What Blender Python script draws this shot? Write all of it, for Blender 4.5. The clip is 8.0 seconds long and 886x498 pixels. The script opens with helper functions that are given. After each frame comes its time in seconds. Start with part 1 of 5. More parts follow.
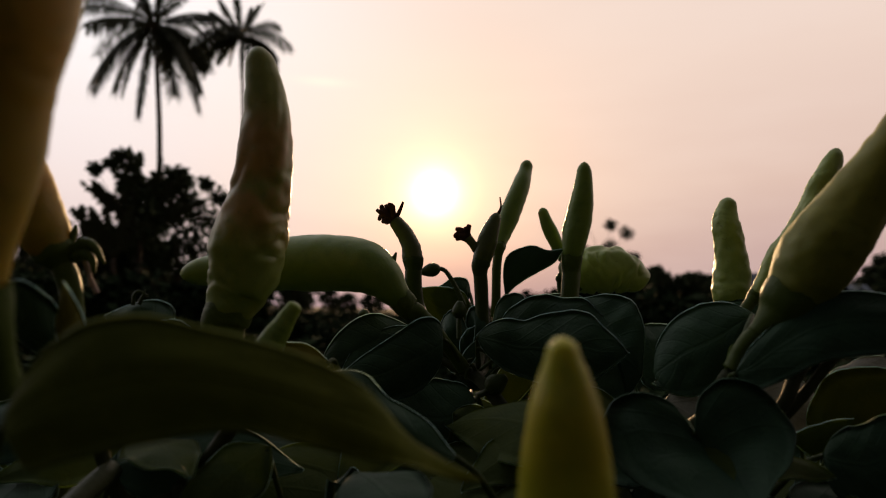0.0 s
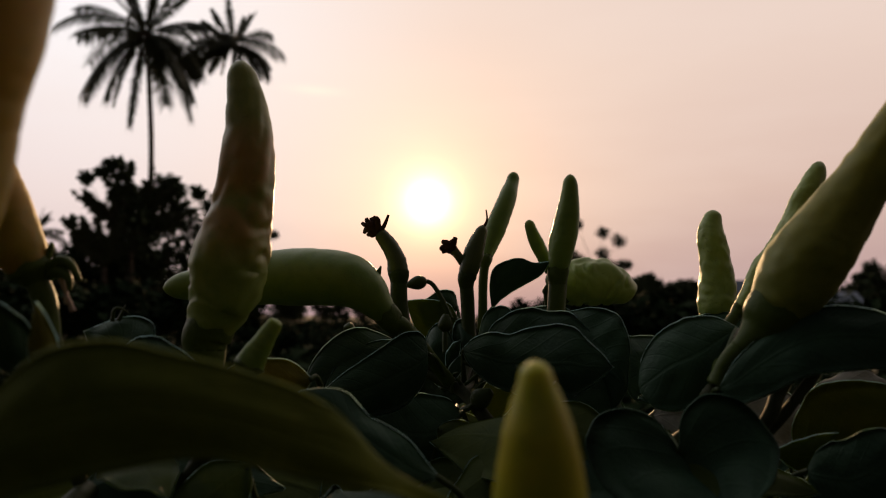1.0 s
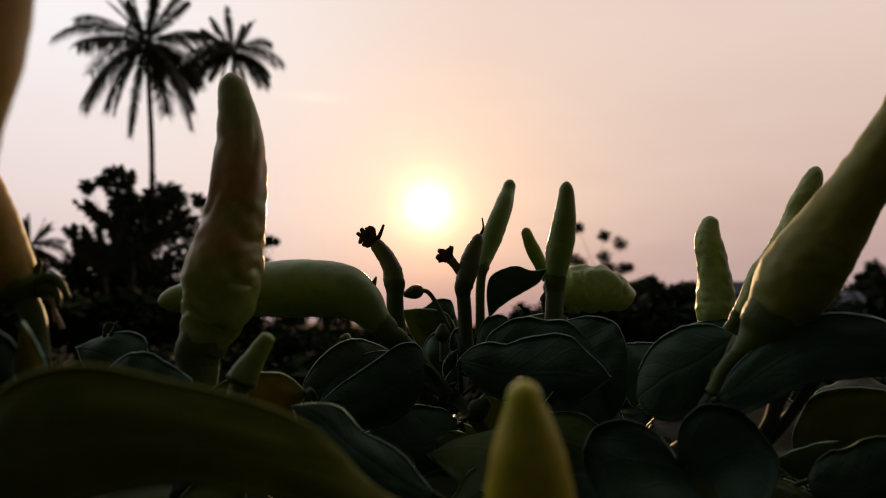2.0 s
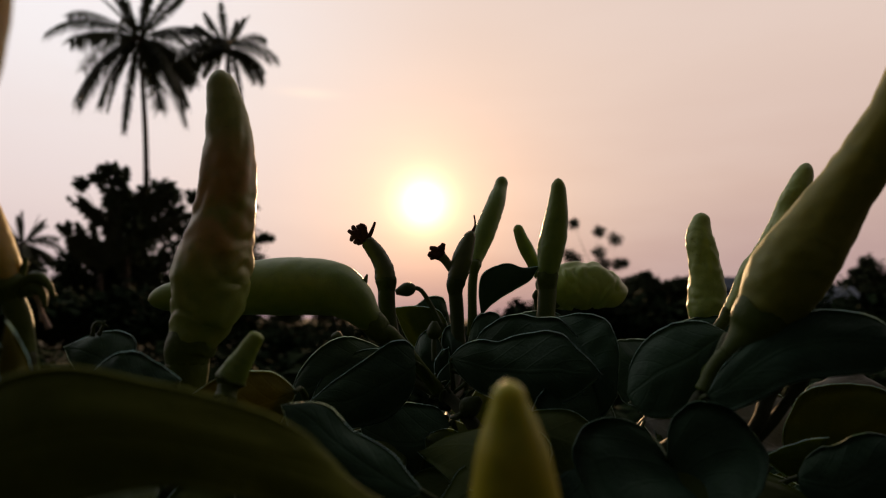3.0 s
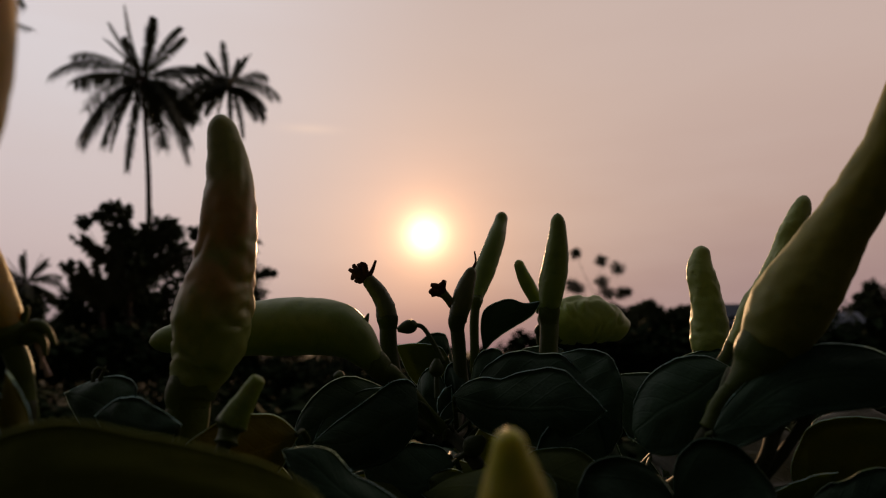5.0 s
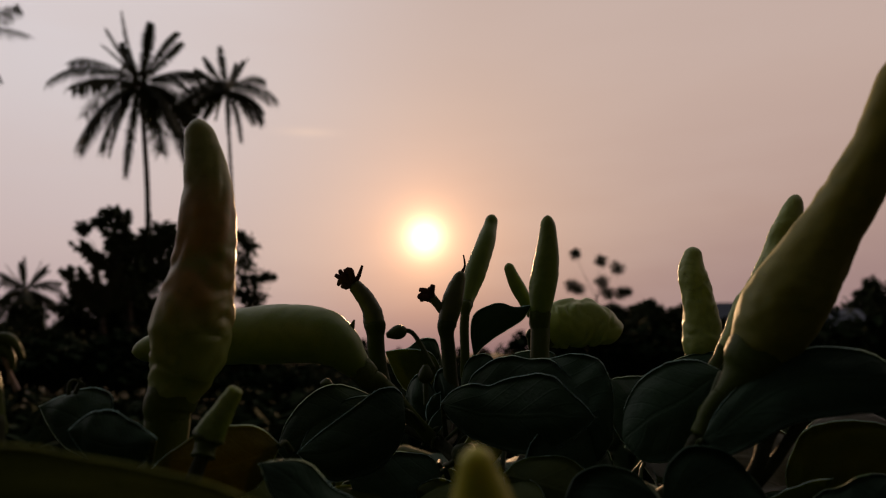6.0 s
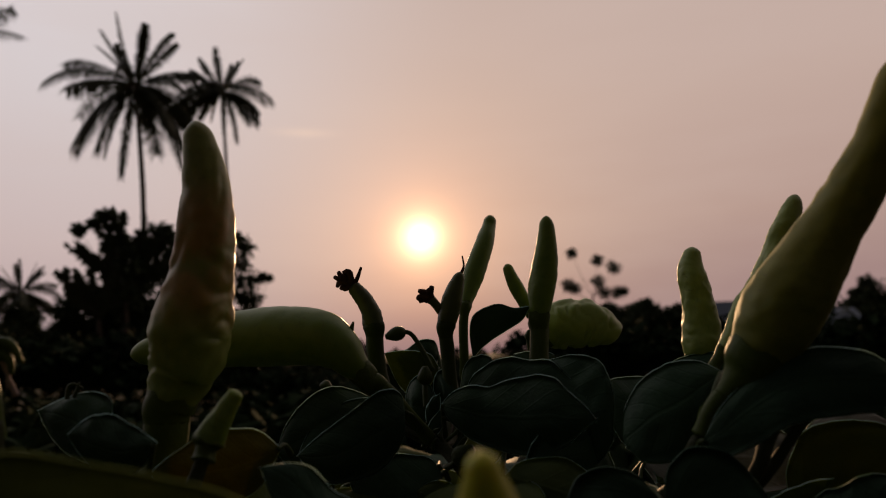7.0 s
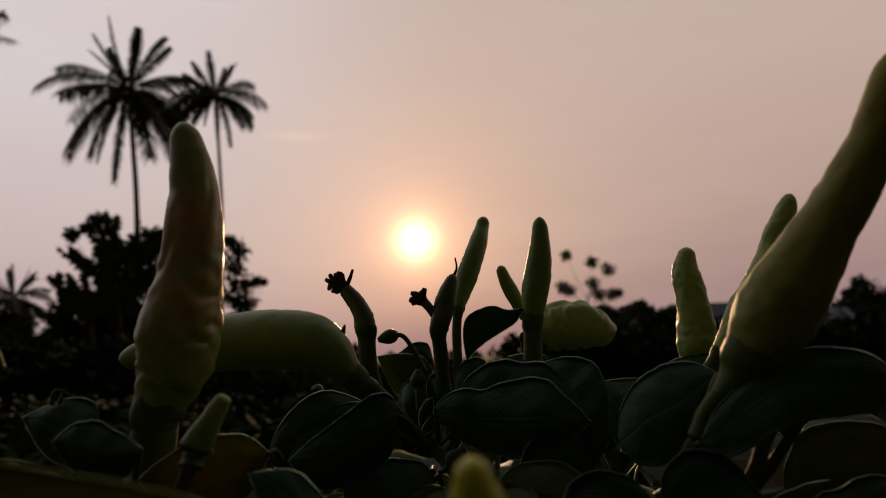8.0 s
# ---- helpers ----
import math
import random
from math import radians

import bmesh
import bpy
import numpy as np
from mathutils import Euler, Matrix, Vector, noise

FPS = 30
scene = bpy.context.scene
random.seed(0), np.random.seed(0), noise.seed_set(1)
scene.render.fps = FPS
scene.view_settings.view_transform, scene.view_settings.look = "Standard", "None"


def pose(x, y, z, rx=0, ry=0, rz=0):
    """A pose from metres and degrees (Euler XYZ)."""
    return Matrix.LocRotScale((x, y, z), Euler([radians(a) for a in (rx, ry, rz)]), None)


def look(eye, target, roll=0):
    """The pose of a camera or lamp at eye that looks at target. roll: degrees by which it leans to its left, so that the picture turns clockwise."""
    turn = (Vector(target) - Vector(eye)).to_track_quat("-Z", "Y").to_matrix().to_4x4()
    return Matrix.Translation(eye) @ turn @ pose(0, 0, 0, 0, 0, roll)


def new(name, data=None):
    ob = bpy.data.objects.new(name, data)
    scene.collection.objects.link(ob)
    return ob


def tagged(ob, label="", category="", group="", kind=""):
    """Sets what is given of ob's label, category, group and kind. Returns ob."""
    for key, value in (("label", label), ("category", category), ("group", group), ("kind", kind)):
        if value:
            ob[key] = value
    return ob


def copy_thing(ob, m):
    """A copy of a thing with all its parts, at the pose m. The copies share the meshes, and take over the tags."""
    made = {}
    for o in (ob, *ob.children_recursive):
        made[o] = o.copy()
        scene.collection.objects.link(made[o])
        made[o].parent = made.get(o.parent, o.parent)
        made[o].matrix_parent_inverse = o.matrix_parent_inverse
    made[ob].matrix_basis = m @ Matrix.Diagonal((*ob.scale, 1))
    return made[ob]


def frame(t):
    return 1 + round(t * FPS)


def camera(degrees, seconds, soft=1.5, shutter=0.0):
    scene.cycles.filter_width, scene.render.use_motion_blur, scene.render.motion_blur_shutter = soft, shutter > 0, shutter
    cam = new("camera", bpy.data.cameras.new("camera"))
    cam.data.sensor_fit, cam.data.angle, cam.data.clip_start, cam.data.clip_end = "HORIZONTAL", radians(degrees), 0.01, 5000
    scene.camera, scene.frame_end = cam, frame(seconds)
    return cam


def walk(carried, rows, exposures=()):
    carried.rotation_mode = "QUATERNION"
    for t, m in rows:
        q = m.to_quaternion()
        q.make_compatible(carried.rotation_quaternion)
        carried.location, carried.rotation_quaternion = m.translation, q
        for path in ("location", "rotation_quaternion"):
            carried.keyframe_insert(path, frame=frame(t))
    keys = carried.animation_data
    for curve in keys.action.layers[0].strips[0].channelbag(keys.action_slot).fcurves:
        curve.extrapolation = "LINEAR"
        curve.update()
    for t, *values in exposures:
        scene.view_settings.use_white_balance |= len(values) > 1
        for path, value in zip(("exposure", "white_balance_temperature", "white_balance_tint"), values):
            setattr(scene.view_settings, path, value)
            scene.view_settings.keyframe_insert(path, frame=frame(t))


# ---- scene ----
# ---- camera ----
cam = camera(65.0, 8.0, soft=1.1)
cam.data.dof.use_dof = True
cam.data.dof.focus_distance = 0.17
cam.data.dof.aperture_fstop = 22.0
ROWS = [  # seconds, x, y, z, pitch, lean, yaw
    (0, 0.00000, 0.00000, 0.60000, 95.000, -1.500, 0.000),
    (0.5, 0.00135, 0.00097, 0.60053, 95.380, -1.345, -0.269),
    (1, 0.00177, 0.00058, 0.60133, 95.691, -1.289, -0.580),
    (1.5, 0.00217, 0.00027, 0.60222, 96.017, -0.741, -0.048),
    (1.7, 0.00283, 0.00070, 0.60262, 96.181, -0.635, -0.176),
    (2.8, 0.00345, 0.00259, 0.60218, 95.695, -0.714, -0.880),
    (3, 0.00406, 0.00189, 0.60289, 95.781, -0.421, -0.763),
    (3.5, 0.00321, 0.00052, 0.60179, 96.195, -0.470, -0.345),
    (4, 0.00412, 0.00090, 0.60257, 96.057, -0.415, -0.035),
    (4.5, 0.00439, 0.00087, 0.60389, 97.571, 0.167, 0.181),
    (5, 0.00443, 0.00149, 0.60414, 98.413, 0.531, -0.466),
    (5.2, 0.00475, 0.00175, 0.60436, 98.715, 0.610, -0.455),
    (6.3, 0.00783, 0.00474, 0.60543, 98.537, 1.318, -0.392),
    (6.5, 0.00751, 0.00451, 0.60565, 99.048, 1.306, -0.365),
    (7, 0.00682, 0.00453, 0.60537, 98.576, 1.493, -0.655),
    (7.5, 0.00702, 0.00565, 0.60569, 98.737, 2.012, -1.233),
    (8, 0.00736, 0.00622, 0.60534, 98.796, 1.863, -1.047),
]
EXPOSURES = [(0.0, 0.70, 6500, 5), (1.5, 0.58, 6500, 6), (3.5, 0.50, 6500, 7), (4.5, 0.30, 6500, 9), (5.0, 0.04, 6620, 11), (5.5, -0.02, 6680, 12), (6.5, -0.02, 6700, 12), (8.0, -0.02, 6700, 12)]
walk(cam, [(t, pose(x, y, z, rx, ry, rz)) for t, x, y, z, rx, ry, rz in ROWS], EXPOSURES)

# ---- sky and sun ----
SUN = Vector((-0.0159, 0.9892, 0.1668)).normalized()
world = bpy.data.worlds.new("dusk_sky")
scene.world = world
world.use_nodes = True


class Net:
    """A short way to write node trees."""

    def __init__(self, tree):
        self.tree = tree
        tree.nodes.clear()

    def add(self, kind, op=None, **sockets):
        n = self.tree.nodes.new(kind)
        if op:
            n.operation = op
        for k, v in sockets.items():
            key = int(k[1:]) if k[0] == "i" and k[1:].isdigit() else k.replace("_", " ")
            self.put(n.inputs[key], v)
        return n

    def put(self, socket, v):
        if isinstance(v, bpy.types.NodeSocket):
            self.tree.links.new(v, socket)
        elif isinstance(v, bpy.types.Node):
            self.tree.links.new(v.outputs[0], socket)
        else:
            socket.default_value = v

    def math(self, op, a, b=0.0, c=0.0):
        return self.add("ShaderNodeMath", op, i0=a, i1=b, i2=c).outputs[0]

    def vec(self, op, a, b=(0, 0, 0)):
        return self.add("ShaderNodeVectorMath", op, i0=a, i1=b)

    def mix(self, fac, a, b, how="MIX"):
        n = self.add("ShaderNodeMix")
        n.data_type, n.blend_type = "RGBA", how
        self.put(n.inputs[0], fac), self.put(n.inputs[6], a), self.put(n.inputs[7], b)
        return n.outputs[2]

    def ramp(self, fac, stops):
        n = self.add("ShaderNodeValToRGB", None, Fac=fac)
        e = n.color_ramp.elements
        while len(e) < len(stops):
            e.new(0.5)
        for el, (p, c) in zip(e, stops):
            el.position, el.color = p, (*c, 1)
        return n.outputs[0]

    def noise(self, scale, detail=3.0, vector=None, rough=0.55):
        n = self.add("ShaderNodeTexNoise", None, Scale=scale, Detail=detail, Roughness=rough)
        if vector is not None:
            self.put(n.inputs["Vector"], vector)
        return n.outputs[0]

    def step(self, x, lo, hi):
        n = self.add("ShaderNodeMapRange")
        n.interpolation_type = "SMOOTHSTEP"
        for k, v in enumerate((x, lo, hi)):
            self.put(n.inputs[k], v)
        return n.outputs[0]


net = Net(world.node_tree)
way = net.vec("NORMALIZE", net.add("ShaderNodeTexCoord").outputs["Generated"]).outputs[0]
axis = net.add("ShaderNodeSeparateXYZ", None, Vector=way)
dx, dy, dz = axis.outputs
cosine = net.math("MINIMUM", net.vec("DOT_PRODUCT", way, tuple(SUN)).outputs["Value"], 1.0)
theta = net.math("MULTIPLY", net.math("ARCCOSINE", cosine), 180 / math.pi)
# haze from the horizon up: lavender, then peach, then a cool grey overhead
haze = net.ramp(dz, [(0.0, (0.26, 0.165, 0.175)), (0.06, (0.31, 0.20, 0.205)), (0.18, (0.44, 0.305, 0.27)), (0.34, (0.52, 0.39, 0.345)), (0.50, (0.54, 0.425, 0.385)), (1.0, (0.22, 0.22, 0.25))])
cool = net.ramp(dz, [(0.0, (0.40, 0.29, 0.31)), (0.15, (0.55, 0.45, 0.45)), (0.34, (0.64, 0.585, 0.60)), (0.50, (0.69, 0.655, 0.69)), (1.0, (0.22, 0.22, 0.25))])
base = net.mix(net.step(dx, 0.10, -0.48), haze, cool)
clouds = net.noise(2.2, 4.0, net.vec("MULTIPLY", way, (1.0, 1.0, 4.5)).outputs[0])
base = net.mix(net.math("MULTIPLY", net.step(clouds, 0.38, 0.68), 0.18), base, (0.58, 0.46, 0.42, 1))
# a thin lit streak of cloud beside the palms
streak = net.math("ADD", net.math("POWER", net.math("DIVIDE", net.math("SUBTRACT", dx, -0.175), 0.035), 2.0),
                  net.math("POWER", net.math("DIVIDE", net.math("SUBTRACT", dz, 0.309), 0.0055), 2.0))
streak = net.math("MULTIPLY", net.math("POWER", 2.718, net.math("MULTIPLY", streak, -1.0)), 0.35)
base = net.mix(streak, base, (0.82, 0.62, 0.50, 1))
# the sky away from the sun is far darker at dusk; cut further to dim the foliage
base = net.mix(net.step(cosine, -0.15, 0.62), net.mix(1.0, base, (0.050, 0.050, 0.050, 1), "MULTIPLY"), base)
# the sun's aureole in the haze
core = net.math("POWER", 2.718, net.math("DIVIDE", theta, -0.79))
ring = net.math("POWER", 2.718, net.math("DIVIDE", theta, -1.4))
halo = net.math("POWER", 2.718, net.math("DIVIDE", theta, -4.0))


def tinted(value, colour):
    n = net.add("ShaderNodeVectorMath", "SCALE", i0=colour)
    net.put(n.inputs["Scale"], value)
    return n.outputs[0]


total = net.vec("ADD", tinted(core, (3.7, 3.4, 2.2)), tinted(ring, (1.1, 0.46, 0.08)))
total = net.vec("ADD", total, tinted(halo, (0.42, 0.09, 0.0)))
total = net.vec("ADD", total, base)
sky = net.add("ShaderNodeTexSky")
sky.sky_type, sky.sun_disc = "NISHITA", False
sky.sun_elevation, sky.sun_rotation, sky.dust_density = math.asin(SUN.z), math.atan2(SUN.x, SUN.y), 6.0
nishita = net.add("ShaderNodeBackground", None, Color=sky.outputs[0], Strength=0.003)
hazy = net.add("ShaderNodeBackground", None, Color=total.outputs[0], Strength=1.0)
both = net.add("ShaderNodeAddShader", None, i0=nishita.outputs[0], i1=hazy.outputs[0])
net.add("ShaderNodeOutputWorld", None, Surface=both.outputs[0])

lamp = bpy.data.lights.new("sun", "SUN")
lamp.energy, lamp.angle, lamp.color = 1.5, radians(1.0), (1.0, 0.60, 0.30)
sun = new("sun", lamp)
sun.matrix_world = look(SUN * 30, (0, 0, 0))


# ---- materials ----
def material(name, rough=0.5, **sockets):
    m = bpy.data.materials.new(name)
    m.use_nodes = True
    n = Net(m.node_tree)
    b = n.add("ShaderNodeBsdfPrincipled", None, Roughness=rough, **sockets)
    out = n.add("ShaderNodeOutputMaterial", None, Surface=b.outputs[0])
    return m, n, b, out


def bump(n, b, height, strength, distance):
    n.put(b.inputs["Normal"], n.add("ShaderNodeBump", None, Strength=strength, Distance=distance, Height=height).outputs[0])


def leaf_material(name, dark, light, through_light=0.25, rough=0.7, gloss=0.20):
    m, n, b, out = material(name, rough)
    b.inputs["Specular IOR Level"].default_value = gloss
    uv = n.add("ShaderNodeTexCoord").outputs["UV"]
    u, v, _ = n.add("ShaderNodeSeparateXYZ", None, Vector=uv).outputs
    off = n.math("ABSOLUTE", n.math("SUBTRACT", u, 0.5))
    # side veins climb from the midrib to the margin
    climb = n.math("SUBTRACT", n.math("MULTIPLY", v, 7.0), n.math("MULTIPLY", off, 4.2))
    saw = n.math("ABSOLUTE", n.math("SUBTRACT", n.math("FRACT", climb), 0.5))
    side = n.step(saw, 0.10, 0.0)
    mid = n.step(off, 0.035, 0.008)
    veins = n.math("MAXIMUM", mid, n.math("MULTIPLY", side, 0.55))
    where = n.add("ShaderNodeTexCoord").outputs["Object"]
    patch = n.noise(130.0, 5.0, where, 0.65)
    fine = n.noise(1400.0, 3.0, where)
    rnd = n.add("ShaderNodeObjectInfo").outputs["Random"]
    col = n.mix(n.math("ADD", n.math("MULTIPLY", n.step(patch, 0.3, 0.7), 0.7), n.math("MULTIPLY", rnd, 0.4)), (*dark, 1), (*light, 1))
    dust = n.step(n.noise(420.0, 4.0, where, 0.7), 0.56, 0.74)
    col = n.mix(n.math("MULTIPLY", dust, 0.25), col, (light[0] * 1.9, light[1] * 1.6, light[2] * 1.7, 1))
    col = n.mix(n.math("MULTIPLY", n.math("MAXIMUM", mid, n.math("MULTIPLY", side, 0.2)), 0.10), col, (light[0] * 1.7, light[1] * 1.6, light[2] * 1.5, 1))
    n.put(b.inputs["Base Color"], col)
    n.put(b.inputs["Roughness"], n.math("ADD", n.math("MULTIPLY", patch, 0.25), rough - 0.1))
    bump(n, b, n.math("SUBTRACT", n.math("ADD", n.math("MULTIPLY", fine, 0.25), n.math("MULTIPLY", patch, 0.9)), n.math("MULTIPLY", veins, 0.22)), 0.5, 0.0008)
    t = n.add("ShaderNodeBsdfTranslucent", None, Color=n.mix(1.0, col, (1.9, 1.7, 0.5, 1), "MULTIPLY"))
    s = n.add("ShaderNodeMixShader", None, Fac=through_light, i1=b.outputs[0], i2=t.outputs[0])
    n.put(out.inputs[0], s.outputs[0])
    return m


def chilli_material(name, low, high, blush=None, flesh=(0.4, 0.004), shine=0.32):
    """low: at the stalk end; high: at the tip; blush: a ripening flush over the middle."""
    m, n, b, out = material(name, 0.34)
    uv = n.add("ShaderNodeTexCoord").outputs["UV"]
    u, v, _ = n.add("ShaderNodeSeparateXYZ", None, Vector=uv).outputs
    where = n.add("ShaderNodeTexCoord").outputs["Object"]
    patch = n.noise(110.0, 4.0, where)
    fine = n.noise(2600.0, 2.0, where)
    col = n.mix(n.math("ADD", v, n.math("MULTIPLY", n.math("SUBTRACT", patch, 0.5), 0.7)), (*low, 1), (*high, 1))
    if blush:
        zone = n.math("MULTIPLY", n.step(n.math("ABSOLUTE", n.math("SUBTRACT", v, 0.57)), 0.25, 0.10), n.step(patch, 0.25, 0.5))
        col = n.mix(n.math("MULTIPLY", zone, 0.5), col, (*blush, 1))
    mottle = n.noise(330.0, 5.0, where, 0.65)
    col = n.mix(n.math("MULTIPLY", n.step(mottle, 0.45, 0.7), 0.35), col, (low[0] * 0.55, low[1] * 0.72, low[2] * 0.6, 1))
    specks = n.step(n.noise(900.0, 2.0, where), 0.66, 0.72)
    col = n.mix(n.math("MULTIPLY", specks, 0.3), col, (0.13, 0.10, 0.03, 1))
    n.put(b.inputs["Base Color"], col)
    b.inputs["Subsurface Weight"].default_value = flesh[0]
    b.inputs["Subsurface Radius"].default_value = (1.0, 0.8, 0.25)
    b.inputs["Subsurface Scale"].default_value = flesh[1]
    n.put(b.inputs["Roughness"], n.math("ADD", n.math("MULTIPLY", patch, 0.25), shine))
    bump(n, b, n.math("ADD", n.math("MULTIPLY", patch, 0.8), n.math("MULTIPLY", fine, 0.2)), 0.25, 0.0006)
    return m


def plain_material(name, a, c, scale, rough=0.7, depth=0.0004, strength=0.5):
    m, n, b, out = material(name, rough)
    b.inputs["Specular IOR Level"].default_value = 0.18
    where = n.add("ShaderNodeTexCoord").outputs["Object"]
    grain = n.noise(scale, 5.0, where)
    broad = n.noise(scale * 0.13, 3.0, where)
    n.put(b.inputs["Base Color"], n.mix(n.math("MULTIPLY", n.math("ADD", grain, broad), 0.5), (*a, 1), (*c, 1)))
    n.put(b.inputs["Roughness"], n.math("ADD", n.math("MULTIPLY", grain, 0.2), rough - 0.1))
    bump(n, b, grain, strength, depth)
    return m


LEAF = leaf_material("chilli_leaf", (0.022, 0.054, 0.029), (0.039, 0.085, 0.042), 0.05, 0.62, 0.24)
# leaf margin with the backlit edge glow put into its near-white colour
RIM_LIT_MARGIN, _n, _b, _out = material("rim_lit_margin", 0.6)
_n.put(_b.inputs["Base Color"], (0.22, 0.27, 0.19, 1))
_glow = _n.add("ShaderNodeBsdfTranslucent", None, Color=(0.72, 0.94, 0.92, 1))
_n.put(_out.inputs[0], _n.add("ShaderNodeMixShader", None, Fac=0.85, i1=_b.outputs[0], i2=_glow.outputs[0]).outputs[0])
LEAF_OLIVE = leaf_material("olive_leaf", (0.100, 0.122, 0.014), (0.145, 0.165, 0.020), 0.12)
LEAF_YELLOW = leaf_material("yellow_sunlit_leaf", (0.095, 0.095, 0.012), (0.145, 0.14, 0.02), 0.3)
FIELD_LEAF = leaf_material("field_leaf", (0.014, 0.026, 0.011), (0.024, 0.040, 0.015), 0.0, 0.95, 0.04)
LEAF_PALE = leaf_material("chilli_leaf_pale", (0.060, 0.095, 0.022), (0.095, 0.125, 0.03), 0.42)
LEAF_BACKING = leaf_material("pale_backing_leaf", (0.16, 0.15, 0.12), (0.28, 0.27, 0.23), 0.04, 0.8)
GREEN = chilli_material("green_chilli_skin", (0.15, 0.23, 0.028), (0.21, 0.29, 0.038))
YELLOW = chilli_material("yellow_chilli_skin", (0.44, 0.40, 0.014), (0.50, 0.50, 0.02), (0.50, 0.38, 0.015))
AMBER = chilli_material("amber_chilli_skin", (0.27, 0.205, 0.016), (0.44, 0.24, 0.014), flesh=(0.7, 0.009), shine=0.46)
# stalk end greener, and darkened to put the shade there into the skin
LIME = chilli_material("lime_chilli_skin", (0.20, 0.215, 0.022), (0.33, 0.28, 0.018), shine=0.46)
PALE = chilli_material("pale_chilli_skin", (0.31, 0.39, 0.09), (0.37, 0.45, 0.12), flesh=(0.15, 0.003))
BLUSH = chilli_material("ripening_chilli_skin", (0.20, 0.27, 0.045), (0.29, 0.29, 0.06), (0.48, 0.17, 0.05))
YOUNG = chilli_material("young_chilli_skin", (0.07, 0.09, 0.022), (0.10, 0.12, 0.03))
STALK = plain_material("green_stalk", (0.030, 0.048, 0.011), (0.052, 0.076, 0.018), 900, 0.5)
CALYX = plain_material("calyx_green", (0.052, 0.080, 0.014), (0.082, 0.115, 0.020), 700, 0.5)
STEM = plain_material("woody_stem", (0.030, 0.040, 0.015), (0.055, 0.060, 0.024), 500, 0.62, 0.0006)
WITHERED = plain_material("withered_petal", (0.045, 0.02, 0.014), (0.11, 0.05, 0.03), 900, 0.8, 0.0006)
FILAMENT = plain_material("dry_filament", (0.34, 0.24, 0.20), (0.5, 0.38, 0.33), 900, 0.8, 0.0004)
FAR_LEAF = plain_material("tree_leaf", (0.03, 0.045, 0.02), (0.06, 0.075, 0.03), 3.0, 0.95, 0.01)
PALM_LEAF = plain_material("palm_leaf", (0.035, 0.045, 0.02), (0.07, 0.07, 0.03), 2.0, 0.55, 0.01)
BARK = plain_material("bark", (0.07, 0.055, 0.04), (0.14, 0.11, 0.085), 6.0, 0.85, 0.03, 0.8)
PLASTER = plain_material("plaster", (0.5, 0.5, 0.5), (0.62, 0.62, 0.6), 2.0, 0.9, 0.005)
ROOF = plain_material("sheet_roof", (0.16, 0.20, 0.27), (0.24, 0.28, 0.34), 1.5, 0.5, 0.01)
PANE = plain_material("window_pane", (0.02, 0.025, 0.03), (0.03, 0.035, 0.04), 1.0, 0.1, 0.001)
GRASS = plain_material("grass_blade", (0.06, 0.075, 0.02), (0.12, 0.11, 0.035), 20.0, 0.7, 0.002)
GROUND = plain_material("field_soil", (0.05, 0.042, 0.022), (0.085, 0.075, 0.035), 1.7, 0.95, 0.03, 0.8)


# ---- mesh helpers ----
def part(name, bm, mat, parent, label=""):
    me = bpy.data.meshes.new(name)
    bm.to_mesh(me)
    bm.free()
    for p in me.polygons:
        p.use_smooth = True
    me.materials.append(mat)
    ob = new(name, me)
    if parent:
        ob.parent = parent
        inv = Matrix.Identity(4)
        up = parent
        while up:
            inv = inv @ Matrix.Translation(-up.location)
            up = up.parent
        ob.matrix_parent_inverse = Matrix.Identity(4)
        me.transform(inv)
    if label:
        ob["label"] = label
    return ob


def thing(name, at, label, category, group="", kind=""):
    ob = new(name)
    ob.empty_display_size = 0.01
    ob.location = at
    return tagged(ob, label, category, group, kind)


def bezier(points, n):
    """A smooth line through the points."""
    p = [Vector(a) for a in points]
    if len(p) == 2:
        return [p[0].lerp(p[1], i / n) for i in range(n + 1)]
    out = []
    ext = [2 * p[0] - p[1], *p, 2 * p[-1] - p[-2]]
    for i in range(n + 1):
        s = i / n * (len(p) - 1)
        k = min(int(s), len(p) - 2)
        t = s - k
        a, b, c, d = ext[k : k + 4]
        out.append(0.5 * (2 * b + (c - a) * t + (2 * a - 5 * b + 4 * c - d) * t * t + (3 * b - a - 3 * c + d) * t**3))
    return out


